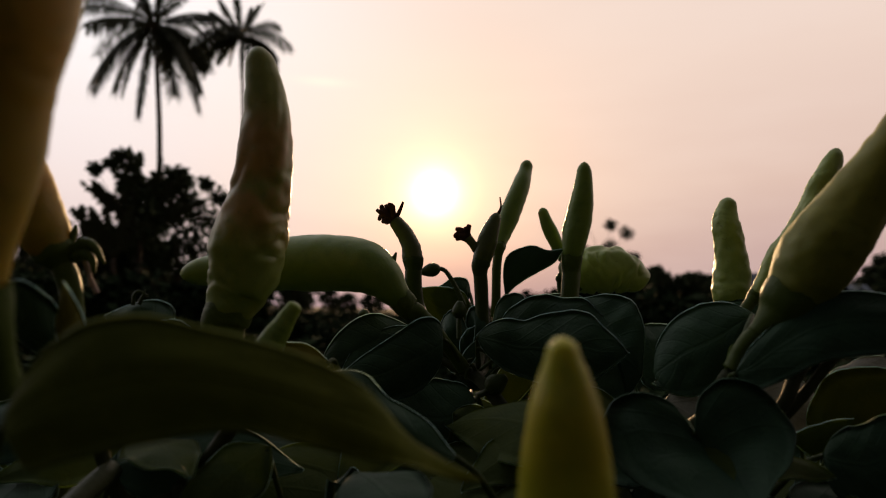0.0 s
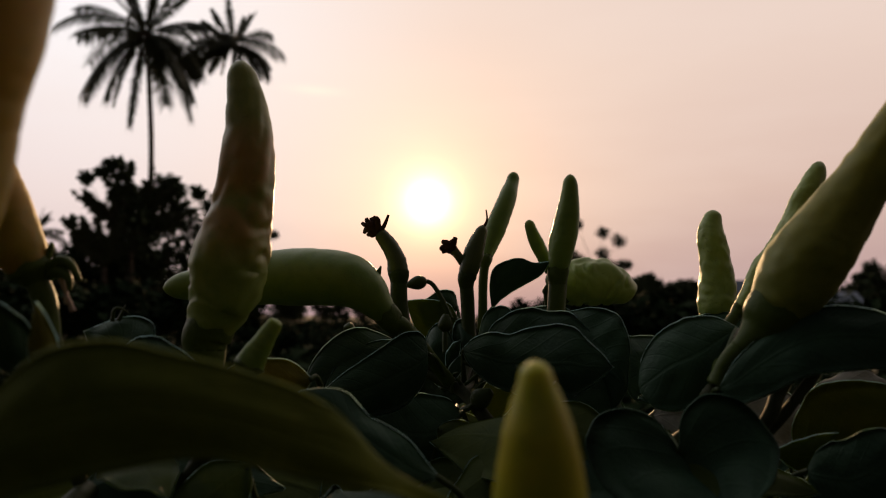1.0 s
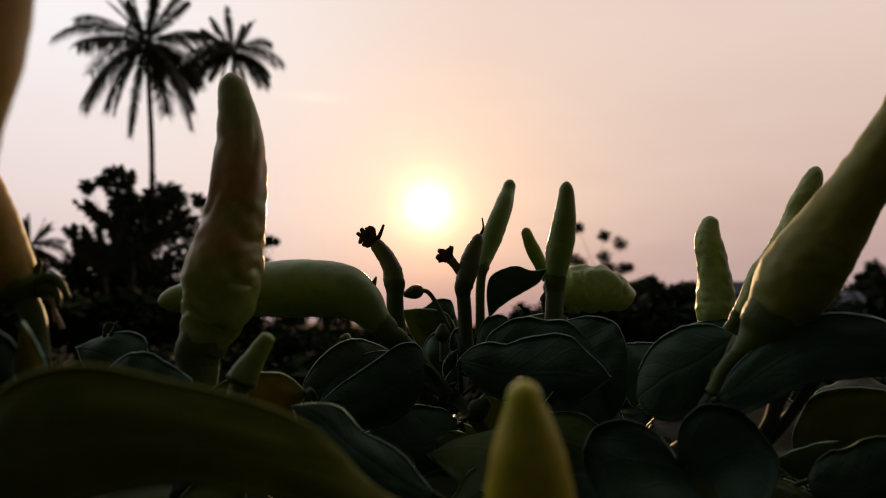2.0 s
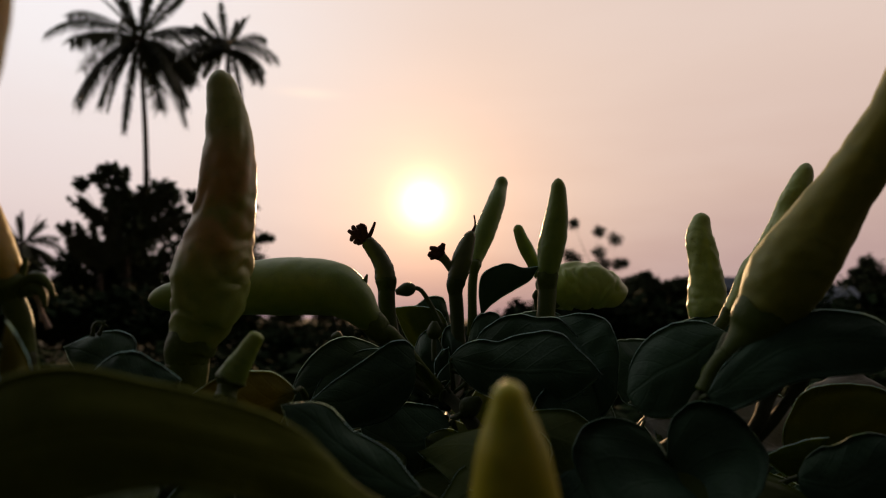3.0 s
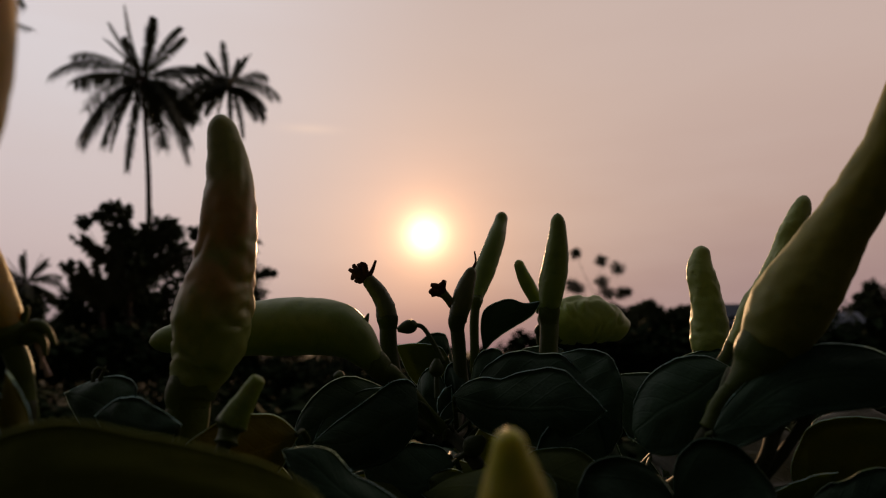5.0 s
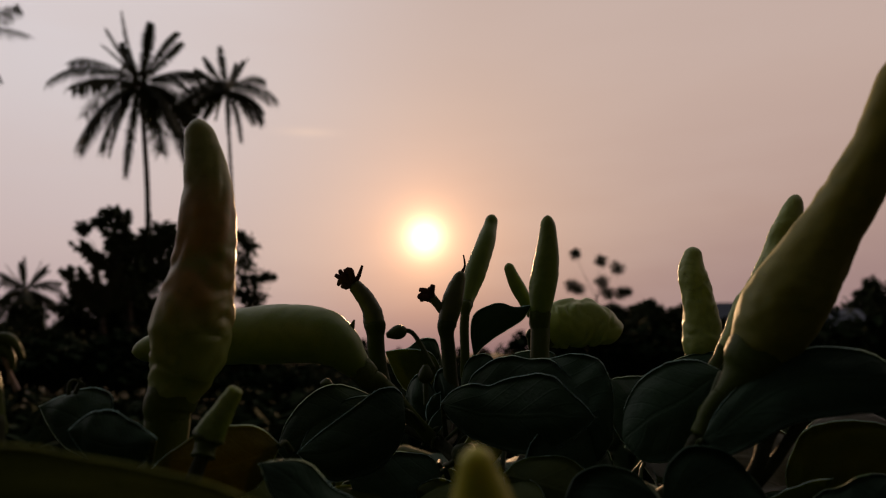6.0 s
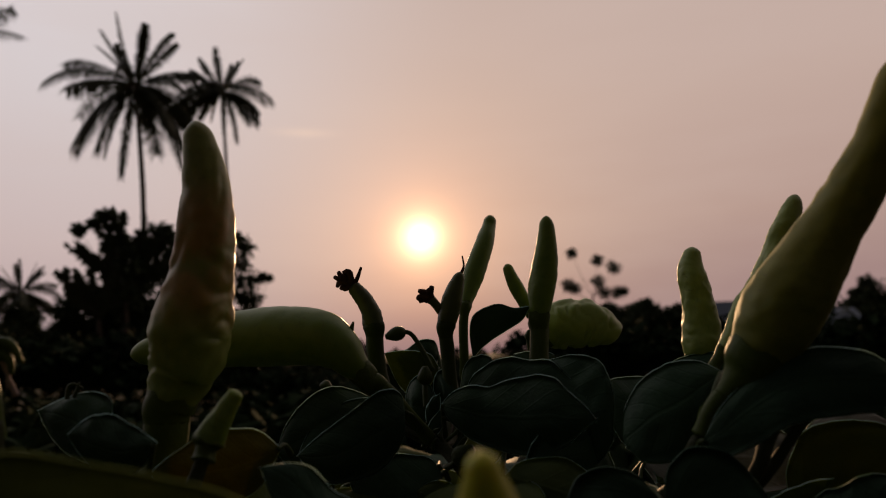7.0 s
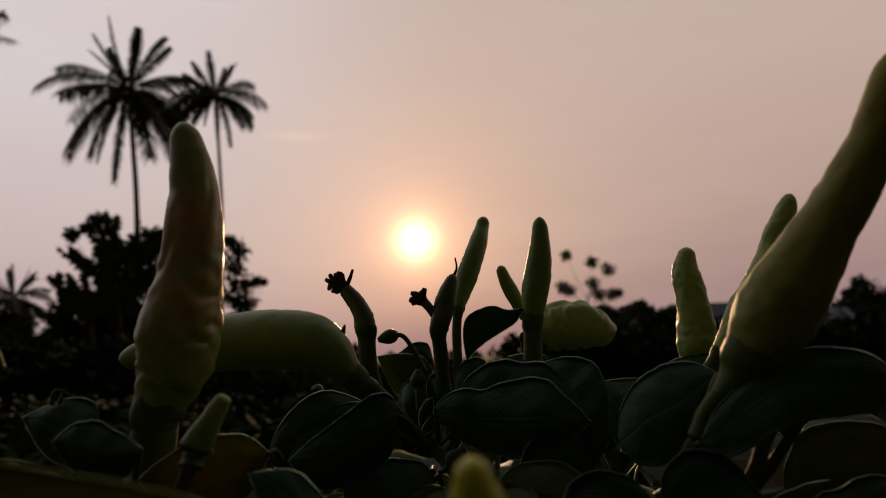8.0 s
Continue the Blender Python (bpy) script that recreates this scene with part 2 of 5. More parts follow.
def tube(bm, points, radii, n=16, segs=10, shape=None):
    """A tube along a smooth line; radii: a list of values or a function of 0..1; shape(s, angle, place) scales the radius."""
    line = bezier(points, n)
    rad = radii if callable(radii) else lambda s: float(np.interp(s, np.linspace(0, 1, len(radii)), radii))
    uvl = bm.loops.layers.uv.verify()
    side = None
    rings = []
    for i, c in enumerate(line):
        tan = (line[min(i + 1, n)] - line[max(i - 1, 0)]).normalized()
        if side is None:
            side = tan.cross(Vector((0.3, -0.9, 0.2))).normalized()
        side = (side - tan * side.dot(tan)).normalized()
        other = tan.cross(side)
        ring = []
        for j in range(segs):
            a = 2 * math.pi * j / segs
            out = side * math.cos(a) + other * math.sin(a)
            r = rad(i / n)
            if shape:
                r *= shape(i / n, a, c + out * r)
            ring.append(bm.verts.new(c + out * r))
        rings.append(ring)
    for i in range(n):
        for j in range(segs):
            k = (j + 1) % segs
            face = bm.faces.new((rings[i][j], rings[i][k], rings[i + 1][k], rings[i + 1][j]))
            for loop, (a, s) in zip(face.loops, ((j, i), (j + 1, i), (j + 1, i + 1), (j, i + 1))):
                loop[uvl].uv = (a / segs, s / n)
    bm.faces.new(rings[0][::-1])
    bm.faces.new(rings[-1])
    return line


def blade(bm, a, b, width, side, sag=0.0, steps=2):
    """A narrow leaf with a folded keel."""
    a, b, side = Vector(a), Vector(b), Vector(side).normalized()
    keel = (b - a).cross(side).normalized()
    rows = []
    for i in range(steps + 1):
        s = i / steps
        c = a.lerp(b, s) + Vector((0, 0, -sag * s * s))
        w = width * (0.45 + 0.55 * math.sin(math.pi * min(1, s + 0.15))) * (1 - 0.9 * s**3) * 0.5
        rows.append((bm.verts.new(c - side * w + keel * w * 0.4), bm.verts.new(c), bm.verts.new(c + side * w + keel * w * 0.4)))
    for p, r in zip(rows, rows[1:]):
        bm.faces.new((p[0], p[1], r[1], r[0]))
        bm.faces.new((p[1], p[2], r[2], r[1]))


# ---- chilli plant pieces ----
def leaf_mesh(parent, rows, mat, foot=None, thick=0.00024, edge_mat=None):
    """A leaf from rows of (place, normal) across it, foot to tip, with real thickness, a thickened margin whose pale
    colour imitates rim light, and a leafstalk.
    """
    nv, nu = len(rows) - 1, len(rows[0]) - 1
    bm = bmesh.new()
    uvl = bm.loops.layers.uv.verify()
    sheets = [[[bm.verts.new(p - n * thick * layer) for p, n in row] for row in rows] for layer in (0, 1)]

    def quad(vs, uvs):
        f = bm.faces.new(vs)
        for loop, uv in zip(f.loops, uvs):
            loop[uvl].uv = uv

    for layer, sheet in enumerate(sheets):
        for i in range(nv):
            for j in range(nu):
                vs = [sheet[i][j], sheet[i][j + 1], sheet[i + 1][j + 1], sheet[i + 1][j]]
                uvs = [(j / nu, i / nv), ((j + 1) / nu, i / nv), ((j + 1) / nu, (i + 1) / nv), (j / nu, (i + 1) / nv)]
                quad(vs if layer else vs[::-1], uvs if layer else uvs[::-1])
    a, b = sheets
    edge = [(i, 0) for i in range(nv)] + [(nv, j) for j in range(nu)] + [(i, nu) for i in range(nv, 0, -1)] + [(0, j) for j in range(nu, 0, -1)]
    along = (rows[-1][nu // 2][0] - rows[0][nu // 2][0]).normalized()
    ring = []
    for i, j in edge:
        p = (a[i][j].co + b[i][j].co) / 2
        away = p - (a[i][nu // 2].co + b[i][nu // 2].co) / 2
        away = away.normalized() if away.length > 1e-6 else along
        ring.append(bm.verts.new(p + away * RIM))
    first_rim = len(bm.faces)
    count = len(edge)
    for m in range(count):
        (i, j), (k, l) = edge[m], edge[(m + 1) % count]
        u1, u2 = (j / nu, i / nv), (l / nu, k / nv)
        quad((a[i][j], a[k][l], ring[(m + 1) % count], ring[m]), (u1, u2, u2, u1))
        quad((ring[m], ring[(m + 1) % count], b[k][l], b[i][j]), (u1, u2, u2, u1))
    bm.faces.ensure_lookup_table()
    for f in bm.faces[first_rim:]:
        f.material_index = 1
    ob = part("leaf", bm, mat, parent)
    ob.data.materials.append(edge_mat or RIM_LIT_MARGIN)
    if foot:
        pb = bmesh.new()
        foot, base = Vector(foot), rows[0][nu // 2][0]
        tube(pb, [foot, foot.lerp(base, 0.6) + Vector((0, 0, 0.001)), base.lerp(rows[1][nu // 2][0], 0.7)], [0.0007, 0.0005, 0.00045], 10, 7)
        part("petiole", pb, STALK, ob)
    return ob


RIM = 0.00020


def leaf(parent, base, tip, width, facing=(0, -0.6, 0.8), bow=(0, 0, 0.003), fold=-14.0, wave=0.0006, mat=None, petiole=None, shape=0.78):
    """An ovate pointed leaf from base to tip, bowed along bow, with a keel fold and a waved margin."""
    base, tip, bow, facing = Vector(base), Vector(tip), Vector(bow), Vector(facing)
    axis = tip - base
    side = axis.cross(facing).normalized()
    seed = base * 170
    nv, nu = 18, 8
    rows = []
    for i in range(nv + 1):
        v = i / nv
        c = base + axis * v + bow * 4 * v * (1 - v)
        tan = (axis + bow * 4 * (1 - 2 * v)).normalized()
        s = (side - tan * side.dot(tan)).normalized()
        n = s.cross(tan).normalized()
        w = 0.5 * width * max(0.012, math.sin(math.pi * min(v, 1) ** shape) ** 0.85 * (1 - 0.28 * v**2))
        w *= 1 + 0.05 * noise.noise(seed + Vector((v * 4.0, 7.3, 1.1)))
        row = []
        for j in range(nu + 1):
            u = 2 * j / nu - 1
            a = radians(fold) * (0.45 + 0.55 * abs(u))
            p = c + s * u * w * math.cos(a) + n * abs(u) * w * math.sin(a)
            ripple = noise.noise(seed + Vector((v * 3.1, u * 0.8 + 4, 0.3))) * 1.6 + math.sin(v * 17 + u * 2 + seed.x) * 0.5
            p += n * wave * ripple * abs(u) ** 1.3
            p += n * axis.length * 0.012 * math.sin(v * 22 - abs(u) * 9) * (1 - abs(u)) * abs(u)
            row.append((p, n))
        rows.append(row)
    return leaf_mesh(parent, rows, mat or LEAF, petiole)


def spread_leaf(parent, upper, lower, mat, foot=None, cup=0.06, wave=0.0003, rib=None, edge_mat=None):
    """A leaf spread between two curved margins that meet at its foot and tip, arched between them by cup; rib: its own line for the midrib."""
    nv, nu = 30, 12
    a, b = bezier(upper, nv), bezier(lower, nv)
    mids = bezier(rib, nv) if rib else [(p + q) / 2 for p, q in zip(a, b)]
    seed = a[0] * 230
    rows = []
    for i in range(nv + 1):
        v = i / nv
        across = b[i] - a[i]
        along = (mids[min(i + 1, nv)] - mids[max(i - 1, 0)]).normalized()
        if across.length < 1e-5:
            across = (b[1] - a[1] if i == 0 else b[nv - 1] - a[nv - 1]) * 0.02
        n = along.cross(across).normalized()
        if n.y > 0:
            n = -n
        ends = (mids[i] - across / 2, mids[i] + across / 2) if not rib else (a[i], b[i])
        row = []
        for j in range(nu + 1):
            u = 2 * j / nu - 1
            # an uneven, slightly nibbled margin
            nick = 1 + 0.030 * noise.noise(seed + Vector((v * 16.0, 3.0 * (u > 0), 0.9))) * abs(u) ** 3
            p = mids[i].lerp(ends[u > 0], abs(u) * nick)
            # arched across, quilted between the side veins, creased at the midrib, fluttering at the margin
            arch = 1 - abs(u) ** 1.8 if not rib else 4 * abs(u) * (1 - abs(u))
            p += n * across.length * cup * 2.6 * arch
            p += n * across.length * (0.035 * math.sin(v * 24 - abs(u) * 8) * (1 - abs(u)) * abs(u) - 0.02 * max(0.0, 1 - abs(u) / 0.12))
            p += n * across.length * 0.035 * noise.noise(seed + Vector((v * 4.5, u * 2.2, 1.7))) * (1 - abs(u) ** 3)
            p += n * wave * 2.2 * noise.noise(seed + Vector((v * 5.0, u * 0.9, 0.4))) * abs(u) ** 1.5
            row.append((p, n))
        rows.append(row)
    return leaf_mesh(parent, rows, mat, foot, edge_mat=edge_mat)


def chilli(parent, line, radius, mat, label, funnel=1.05, folds=13.0, smooth_end=0.12, lumps=0.07, creases=0.0, stalk=(), stalk_radius=0.0013, calyx=1.0, fine=(56, 30), profile=()):
    """A pod along a line from stalk end to tip, with its calyx and stalk."""
    n, segs = fine
    seed = Vector(line[0]) * 91

    def girth(s):
        # a smoothed outline through the given girths
        k = sum(float(np.interp(s + d, [p[0] for p in profile], [p[1] for p in profile])) for d in (-0.02, 0.0, 0.02)) / 3
        if s < 0.04:
            k *= 0.90 + 0.10 * math.sqrt(1 - (1 - s / 0.04) ** 2)
        if s > 0.91:
            k *= max(0.004, 1 - ((s - 0.91) / 0.0905) ** 2) ** 0.58
        return radius * k

    def shape(s, a, p):
        q = p / radius
        k = 1 + lumps * noise.noise(q * 0.55 + seed) * 1.6 + lumps * 0.45 * noise.noise(q * 1.5 + seed) + lumps * 0.40 * noise.noise(q * 2.9 + seed)
        if creases:
            # folds across the pod, sharp in the valleys, rounder on the ridges
            bent = s * folds + 0.8 * noise.noise(Vector((s * 4, math.cos(a), math.sin(a))) + seed)
            fold = noise.noise(Vector((bent, math.cos(a) * 1.1, math.sin(a) * 1.1)) + seed)
            fine_fold = noise.noise(Vector((bent * 2.3, math.cos(a) * 2.2, math.sin(a) * 2.2)) + seed)
            k += creases * (0.35 - 1.5 * (0.32 - abs(fold)) * (abs(fold) < 0.32) + 0.5 * fine_fold) * math.sin(math.pi * min(1.0, s * 1.08)) ** 0.7 * min(1.0, s / smooth_end) ** 2
        return k

    bm = bmesh.new()
    pts = tube(bm, line, girth, n, segs, shape)
    pod = part("chilli", bm, mat, parent, label)
    # a toothed cup round the stalk end that runs on into the stalk
    way_in = (pts[0] - pts[3]).normalized()
    back = radius * funnel
    rim = girth(0.045) * calyx
    total = sum((b - a).length for a, b in zip(pts, pts[1:]))
    path = bezier([pts[0], pts[0] + way_in * back * 0.45, *stalk], 48)
    gone = np.concatenate([[0.0], np.cumsum([(b - a).length for a, b in zip(path, path[1:])])])
    back = min(back, gone[-1] * 0.8)

    def along_path(d):
        return Vector([float(np.interp(d, gone, [p[k] for p in path])) for k in range(3)])

    cb = bmesh.new()
    side = way_in.cross(Vector((0.2, 0.9, 0.1))).normalized()
    rings = []
    for i in range(17):
        s = i / 16
        ring = []
        for j in range(20):
            a = 2 * math.pi * j / 20
            reach = (back + radius * 0.62 * (0.16 + 0.24 * max(0, math.cos(5 * a + seed.x)) + 0.05 * math.sin(3 * a))) * s
            along = reach - back
            if along > 0:
                c, tan = pts[0] - way_in * along, way_in
                rr = girth(0.045 + along / total) * calyx * (1.0 - 0.04 * s**10) + 0.00003
            else:
                c = along_path(-along)
                tan = (along_path(min(gone[-1], -along + 0.0006)) - along_path(max(0.0, -along - 0.0006))).normalized()
                t = 1 + along / back
                rr = stalk_radius * 0.985 + (rim + 0.00003 - stalk_radius * 0.985) * math.sin(math.pi / 2 * t) ** 1.5
                rr *= 1 + 0.035 * math.cos(5 * a + seed.x) * t
            across = (side - tan * side.dot(tan)).normalized()
            ring.append(cb.verts.new(c + (across * math.cos(a) + tan.cross(across) * math.sin(a)) * rr))
        rings.append(ring)
    for i in range(16):
        for j in range(20):
            k = (j + 1) % 20
            cb.faces.new((rings[i][j], rings[i][k], rings[i + 1][k], rings[i + 1][j]))
    cb.faces.new(rings[0][::-1])
    part("calyx", cb, STALK if mat is YOUNG else CALYX, pod, "dull green toothed calyx")
    sb = bmesh.new()
    rest = [along_path(d) for d in np.linspace(back * 0.72, gone[-1], 9)]
    tube(sb, rest, [stalk_radius * 0.99, stalk_radius, stalk_radius * 0.97, stalk_radius, stalk_radius * 1.15], 24, 12)
    part("stalk", sb, STALK if mat is YOUNG else CALYX, pod)
    return pod


def branch(parent, line, r0, r1, name="branch"):
    bm = bmesh.new()

    def knots(s, a, p):
        return 1 + 0.12 * noise.noise(p * 260) + 0.10 * math.cos(2 * a)

    tube(bm, line, [r0, r1], 24, 10, knots)
    return part(name, bm, STEM, parent)


# ---- ground ----
def make_ground():
    bm = bmesh.new()
    steps = [0, 0.5, 1, 2, 4, 8, 16, 32, 64, 130, 260, 600, 1400, 3200]
    rings = []
    for r in steps:
        rings.append([bm.verts.new((r * math.cos(a), r * math.sin(a), 0.03 * noise.noise(Vector((r * math.cos(a) * 0.7, r * math.sin(a) * 0.7, 0))) if r < 60 else 0)) for a in np.linspace(0, 2 * math.pi, 64, endpoint=False)] if r else [bm.verts.new((0, 0, 0))])
    for j in range(64):
        bm.faces.new((rings[0][0], rings[1][j], rings[1][(j + 1) % 64]))
    for a, b in zip(rings[1:], rings[2:]):
        for j in range(64):
            k = (j + 1) % 64
            bm.faces.new((a[j], b[j], b[k], a[k]))
    return tagged(part("ground", bm, GROUND, None), "dry olive-brown field soil at dusk", "ground", kind="structure")


make_ground()


def make_crop():
    """The rows further off, too far to tell plant from plant."""
    rng = random.Random(14)
    bm = bmesh.new()
    for _ in range(11000):
        r = 2.7 + 38 * rng.random() ** 1.8
        a = rng.uniform(-0.75, 0.75)
        p = Vector((r * math.sin(a), r * math.cos(a), rng.uniform(0.02, 0.36)))
        d = Vector((rng.uniform(-1, 1), rng.uniform(-1, 1), rng.uniform(-0.2, 1.0))).normalized() * rng.uniform(0.08, 0.18)
        blade(bm, p, p + d, rng.uniform(0.05, 0.09), (rng.uniform(-1, 1), rng.uniform(-1, 1), rng.uniform(-0.4, 0.4)), 0.02, 2)
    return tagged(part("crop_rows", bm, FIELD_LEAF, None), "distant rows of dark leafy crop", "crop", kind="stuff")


make_crop()


def make_grass():
    rng = random.Random(4)
    bm = bmesh.new()
    for _ in range(3000):
        r = 0.4 + 4 * rng.random() ** 1.6
        a = rng.uniform(-0.75, 0.75)
        x, y = r * math.sin(a), r * math.cos(a)
        h = rng.uniform(0.05, 0.16)
        lean = Vector((rng.uniform(-0.06, 0.06), rng.uniform(-0.06, 0.06), h))
        p = Vector((x, y, -0.02))
        blade(bm, p, p + lean, rng.uniform(0.004, 0.010), (rng.uniform(-1, 1), rng.uniform(-1, 1), 0), 0.01, 2)
    return tagged(part("grass", bm, GRASS, None), "low dry grass over the field", "grass", kind="stuff")


make_grass()


# ---- distant trees ----
def palm(at, hub, fronds, label, seed, trunk, bend, reach):
    """A coconut palm. fronds: each one's end, sideways and up from the hub, and how far it arches."""
    rng = random.Random(seed)
    hub, at = Vector(hub), Vector(at)
    root = thing("coconut_palm", at, label, "palm tree", "palms behind the field")
    bm = bmesh.new()
    mid = at.lerp(hub, 0.6) + Vector((bend, 0, 0))
    # ringed by old leaf scars
    tube(bm, [at - Vector((0, 0, 0.2)), at.lerp(mid, 0.5) + Vector((bend * 0.4, 0, 0)), mid, hub], [trunk * 1.7, trunk * 1.1, trunk, trunk * 0.9], 60, 10, lambda s, a, p: 1 + 0.05 * math.sin(s * 190))
    part("trunk", bm, BARK, root)
    ends = [(x, rng.uniform(-0.45, 0.45) * math.hypot(x, z), z, arch) for x, z, arch in fronds]
    # the fronds that point towards the field and away from it
    ends += [(rng.uniform(-0.5, 0.5) * reach, rng.choice((-0.6, 0.6)) * reach, rng.uniform(-0.6, 0.05) * reach, 0.2) for _ in range(7)]
    for x, y, z, arch in ends:
        end = Vector((x, y, z))
        size = end.length
        n = 26
        up = z / size
        lift = Vector((x * 0.10, y * 0.10, size * arch * (0.55 if up > -0.35 else 0.30)))
        roll = Matrix.Rotation(rng.uniform(-1.1, 1.1), 3, end.normalized())
        line = [hub + end * (k / n) + lift * 4 * (k / n) ** 0.8 * (1 - k / n) for k in range(n + 1)]
        hang = 0.12 if up > 0.5 else 0.45
        fb = bmesh.new()
        tube(fb, line[::2], [reach * 0.013, reach * 0.007, reach * 0.002], 13, 5)
        for k in range(3, n + 1):
            for h in (0.0, 0.33, 0.66):
                s = (k - h) / n
                c = line[k].lerp(line[k - 1], h)
                tan = (line[k] - line[k - 1]).normalized()
                cross = tan.cross(Vector((0, 0, 1)))
                cross = roll @ (cross.normalized() if cross.length > 0.08 else Vector((1, 0, 0)))
                span = min(size, reach * 0.9) * (0.24 * math.sin(math.pi * (0.16 + 0.70 * s)) + 0.02) * rng.uniform(0.72, 1.12) * (0.55 if up > 0.6 else 0.5 if up < -0.9 else 1.0)
                for sgn in (-1, 1):
                    if rng.random() < 0.06:
                        continue
                    d = (cross * sgn * 0.75 + tan * rng.uniform(0.45, 0.8) + Vector((0, 0, -hang * rng.uniform(0.6, 1.2)))).normalized()
                    blade(fb, c, c + d * span, reach * (0.012 if abs(up) < 0.35 else 0.024 if up < 0 else 0.015), tan, span * 0.30, 2)
        part("frond", fb, PALM_LEAF, root)
    for i in range(9):
        a = i * 0.7
        nb = bmesh.new()
        bmesh.ops.create_icosphere(nb, subdivisions=2, radius=reach * rng.uniform(0.022, 0.03), matrix=Matrix.Translation(hub + Vector((math.cos(a) * 1.2, math.sin(a), -0.35 - 0.4 * rng.random())) * reach * 0.06))
        part("coconut", nb, BARK, root)
    return root


def limb_tree(at, height, spread, label, seed, clumps=26, leaf_size=0.22, per=70, low=0.3, name="tree", round_clump=0.16, flat=0.75, group="trees behind the field"):
    """A trunk with limbs that end in ragged clumps of leaves."""
    rng = random.Random(seed)
    at = Vector(at)
    root = thing(name, at, label, "tree", group)
    top = at + Vector((rng.uniform(-0.05, 0.05) * height, 0, height * 0.62))
    bm = bmesh.new()
    tube(bm, [at - Vector((0, 0, 0.2)), at.lerp(top, 0.5) + Vector((height * 0.02, 0, 0)), top], [height * 0.028, height * 0.02, height * 0.012], 14, 8)
    part("trunk", bm, BARK, root)
    crown = bmesh.new()
    far = group == "far tree line"
    lb = bmesh.new()
    for i in range(clumps):
        az, e = rng.uniform(0, 2 * math.pi), rng.uniform(low, 1.0)
        wide = spread * math.sqrt(rng.random()) * (math.sin(math.pi * min(1, 0.18 + 0.78 * (e - low) / (1 - low))) * 0.9 + 0.1)
        c = at + Vector((wide * math.cos(az), wide * math.sin(az), height * e))
        start = at.lerp(top, min(1, max(0.25, e * 0.9)))
        tube(lb, [start, start.lerp(c, 0.5) - Vector((0, 0, height * 0.02)), c], [height * 0.010, height * 0.006, height * 0.002], 8, 5)
        if not far:
            part("limb", lb, BARK, root)
            lb = bmesh.new()
        size = height * round_clump * rng.uniform(0.6, 1.25)
        for _ in range(per):
            d = Vector((rng.gauss(0, 1), rng.gauss(0, 1), rng.gauss(0, flat))).normalized() * size * rng.random() ** 0.45
            p = c + d
            e2 = p + Vector((rng.uniform(-1, 1), rng.uniform(-1, 1), rng.uniform(-1.0, 0.5))).normalized() * leaf_size * rng.uniform(0.6, 1.3)
            blade(crown, p, e2, leaf_size * 0.5, (rng.uniform(-1, 1), rng.uniform(-1, 1), rng.uniform(-1, 1)), leaf_size * 0.15, 2)
    if far:
        tagged(part("limbwork", lb, BARK, root), kind="stuff")
    else:
        lb.free()
    part("crown", crown, FAR_LEAF, root)
    return root


def tuft_tree(at, tufts, label, seed, leaf_size, per, name):
    """A thin trunk whose limbs end in separate ragged tufts; tufts: each one's place sideways and up, and its radius."""
    rng = random.Random(seed)
    at = Vector(at)
    root = thing(name, at, label, "tree", "trees behind the field")
    tall = max(z for _, z, _ in tufts)
    low = min(z for _, z, _ in tufts)
    crown = at + Vector((0, 0, max(low * 0.7, tall * 0.55)))
    bm = bmesh.new()
    tube(bm, [at - Vector((0, 0, 0.2)), at.lerp(crown, 0.5) + Vector((tall * 0.02, 0, 0)), crown], [tall * 0.022, tall * 0.015, tall * 0.010], 12, 8)
    part("trunk", bm, BARK, root)
    for x, z, r in tufts:
        c = at + Vector((x, rng.uniform(-1.0, 1.0), z))
        foot = at + Vector((0, 0, min(crown.z - at.z, max(z * 0.4, z - 2.2))))
        lb = bmesh.new()
        tube(lb, [foot, foot.lerp(c, 0.6) - Vector((0, 0, 0.2)), c], [tall * 0.004, tall * 0.0025, tall * 0.001], 10, 6)
        part("limb", lb, BARK, root)
        tb = bmesh.new()
        for _ in range(per):
            p = c + Vector((rng.gauss(0, 1), rng.gauss(0, 1), rng.gauss(0, 0.9))).normalized() * r * 0.95 * rng.random() ** 0.5
            e = p + (Vector((rng.uniform(-1, 1), rng.uniform(-1, 1), rng.uniform(-1, 0.7))) + (p - c) * 0.5 / r).normalized() * min(leaf_size, r) * rng.uniform(0.5, 1.2)
            blade(tb, p, e, leaf_size * 0.42, (rng.uniform(-1, 1), rng.uniform(-1, 1), rng.uniform(-1, 1)), leaf_size * 0.12, 2)
        tagged(part("leaf_tuft", tb, FAR_LEAF, root), kind="stuff")
    return root


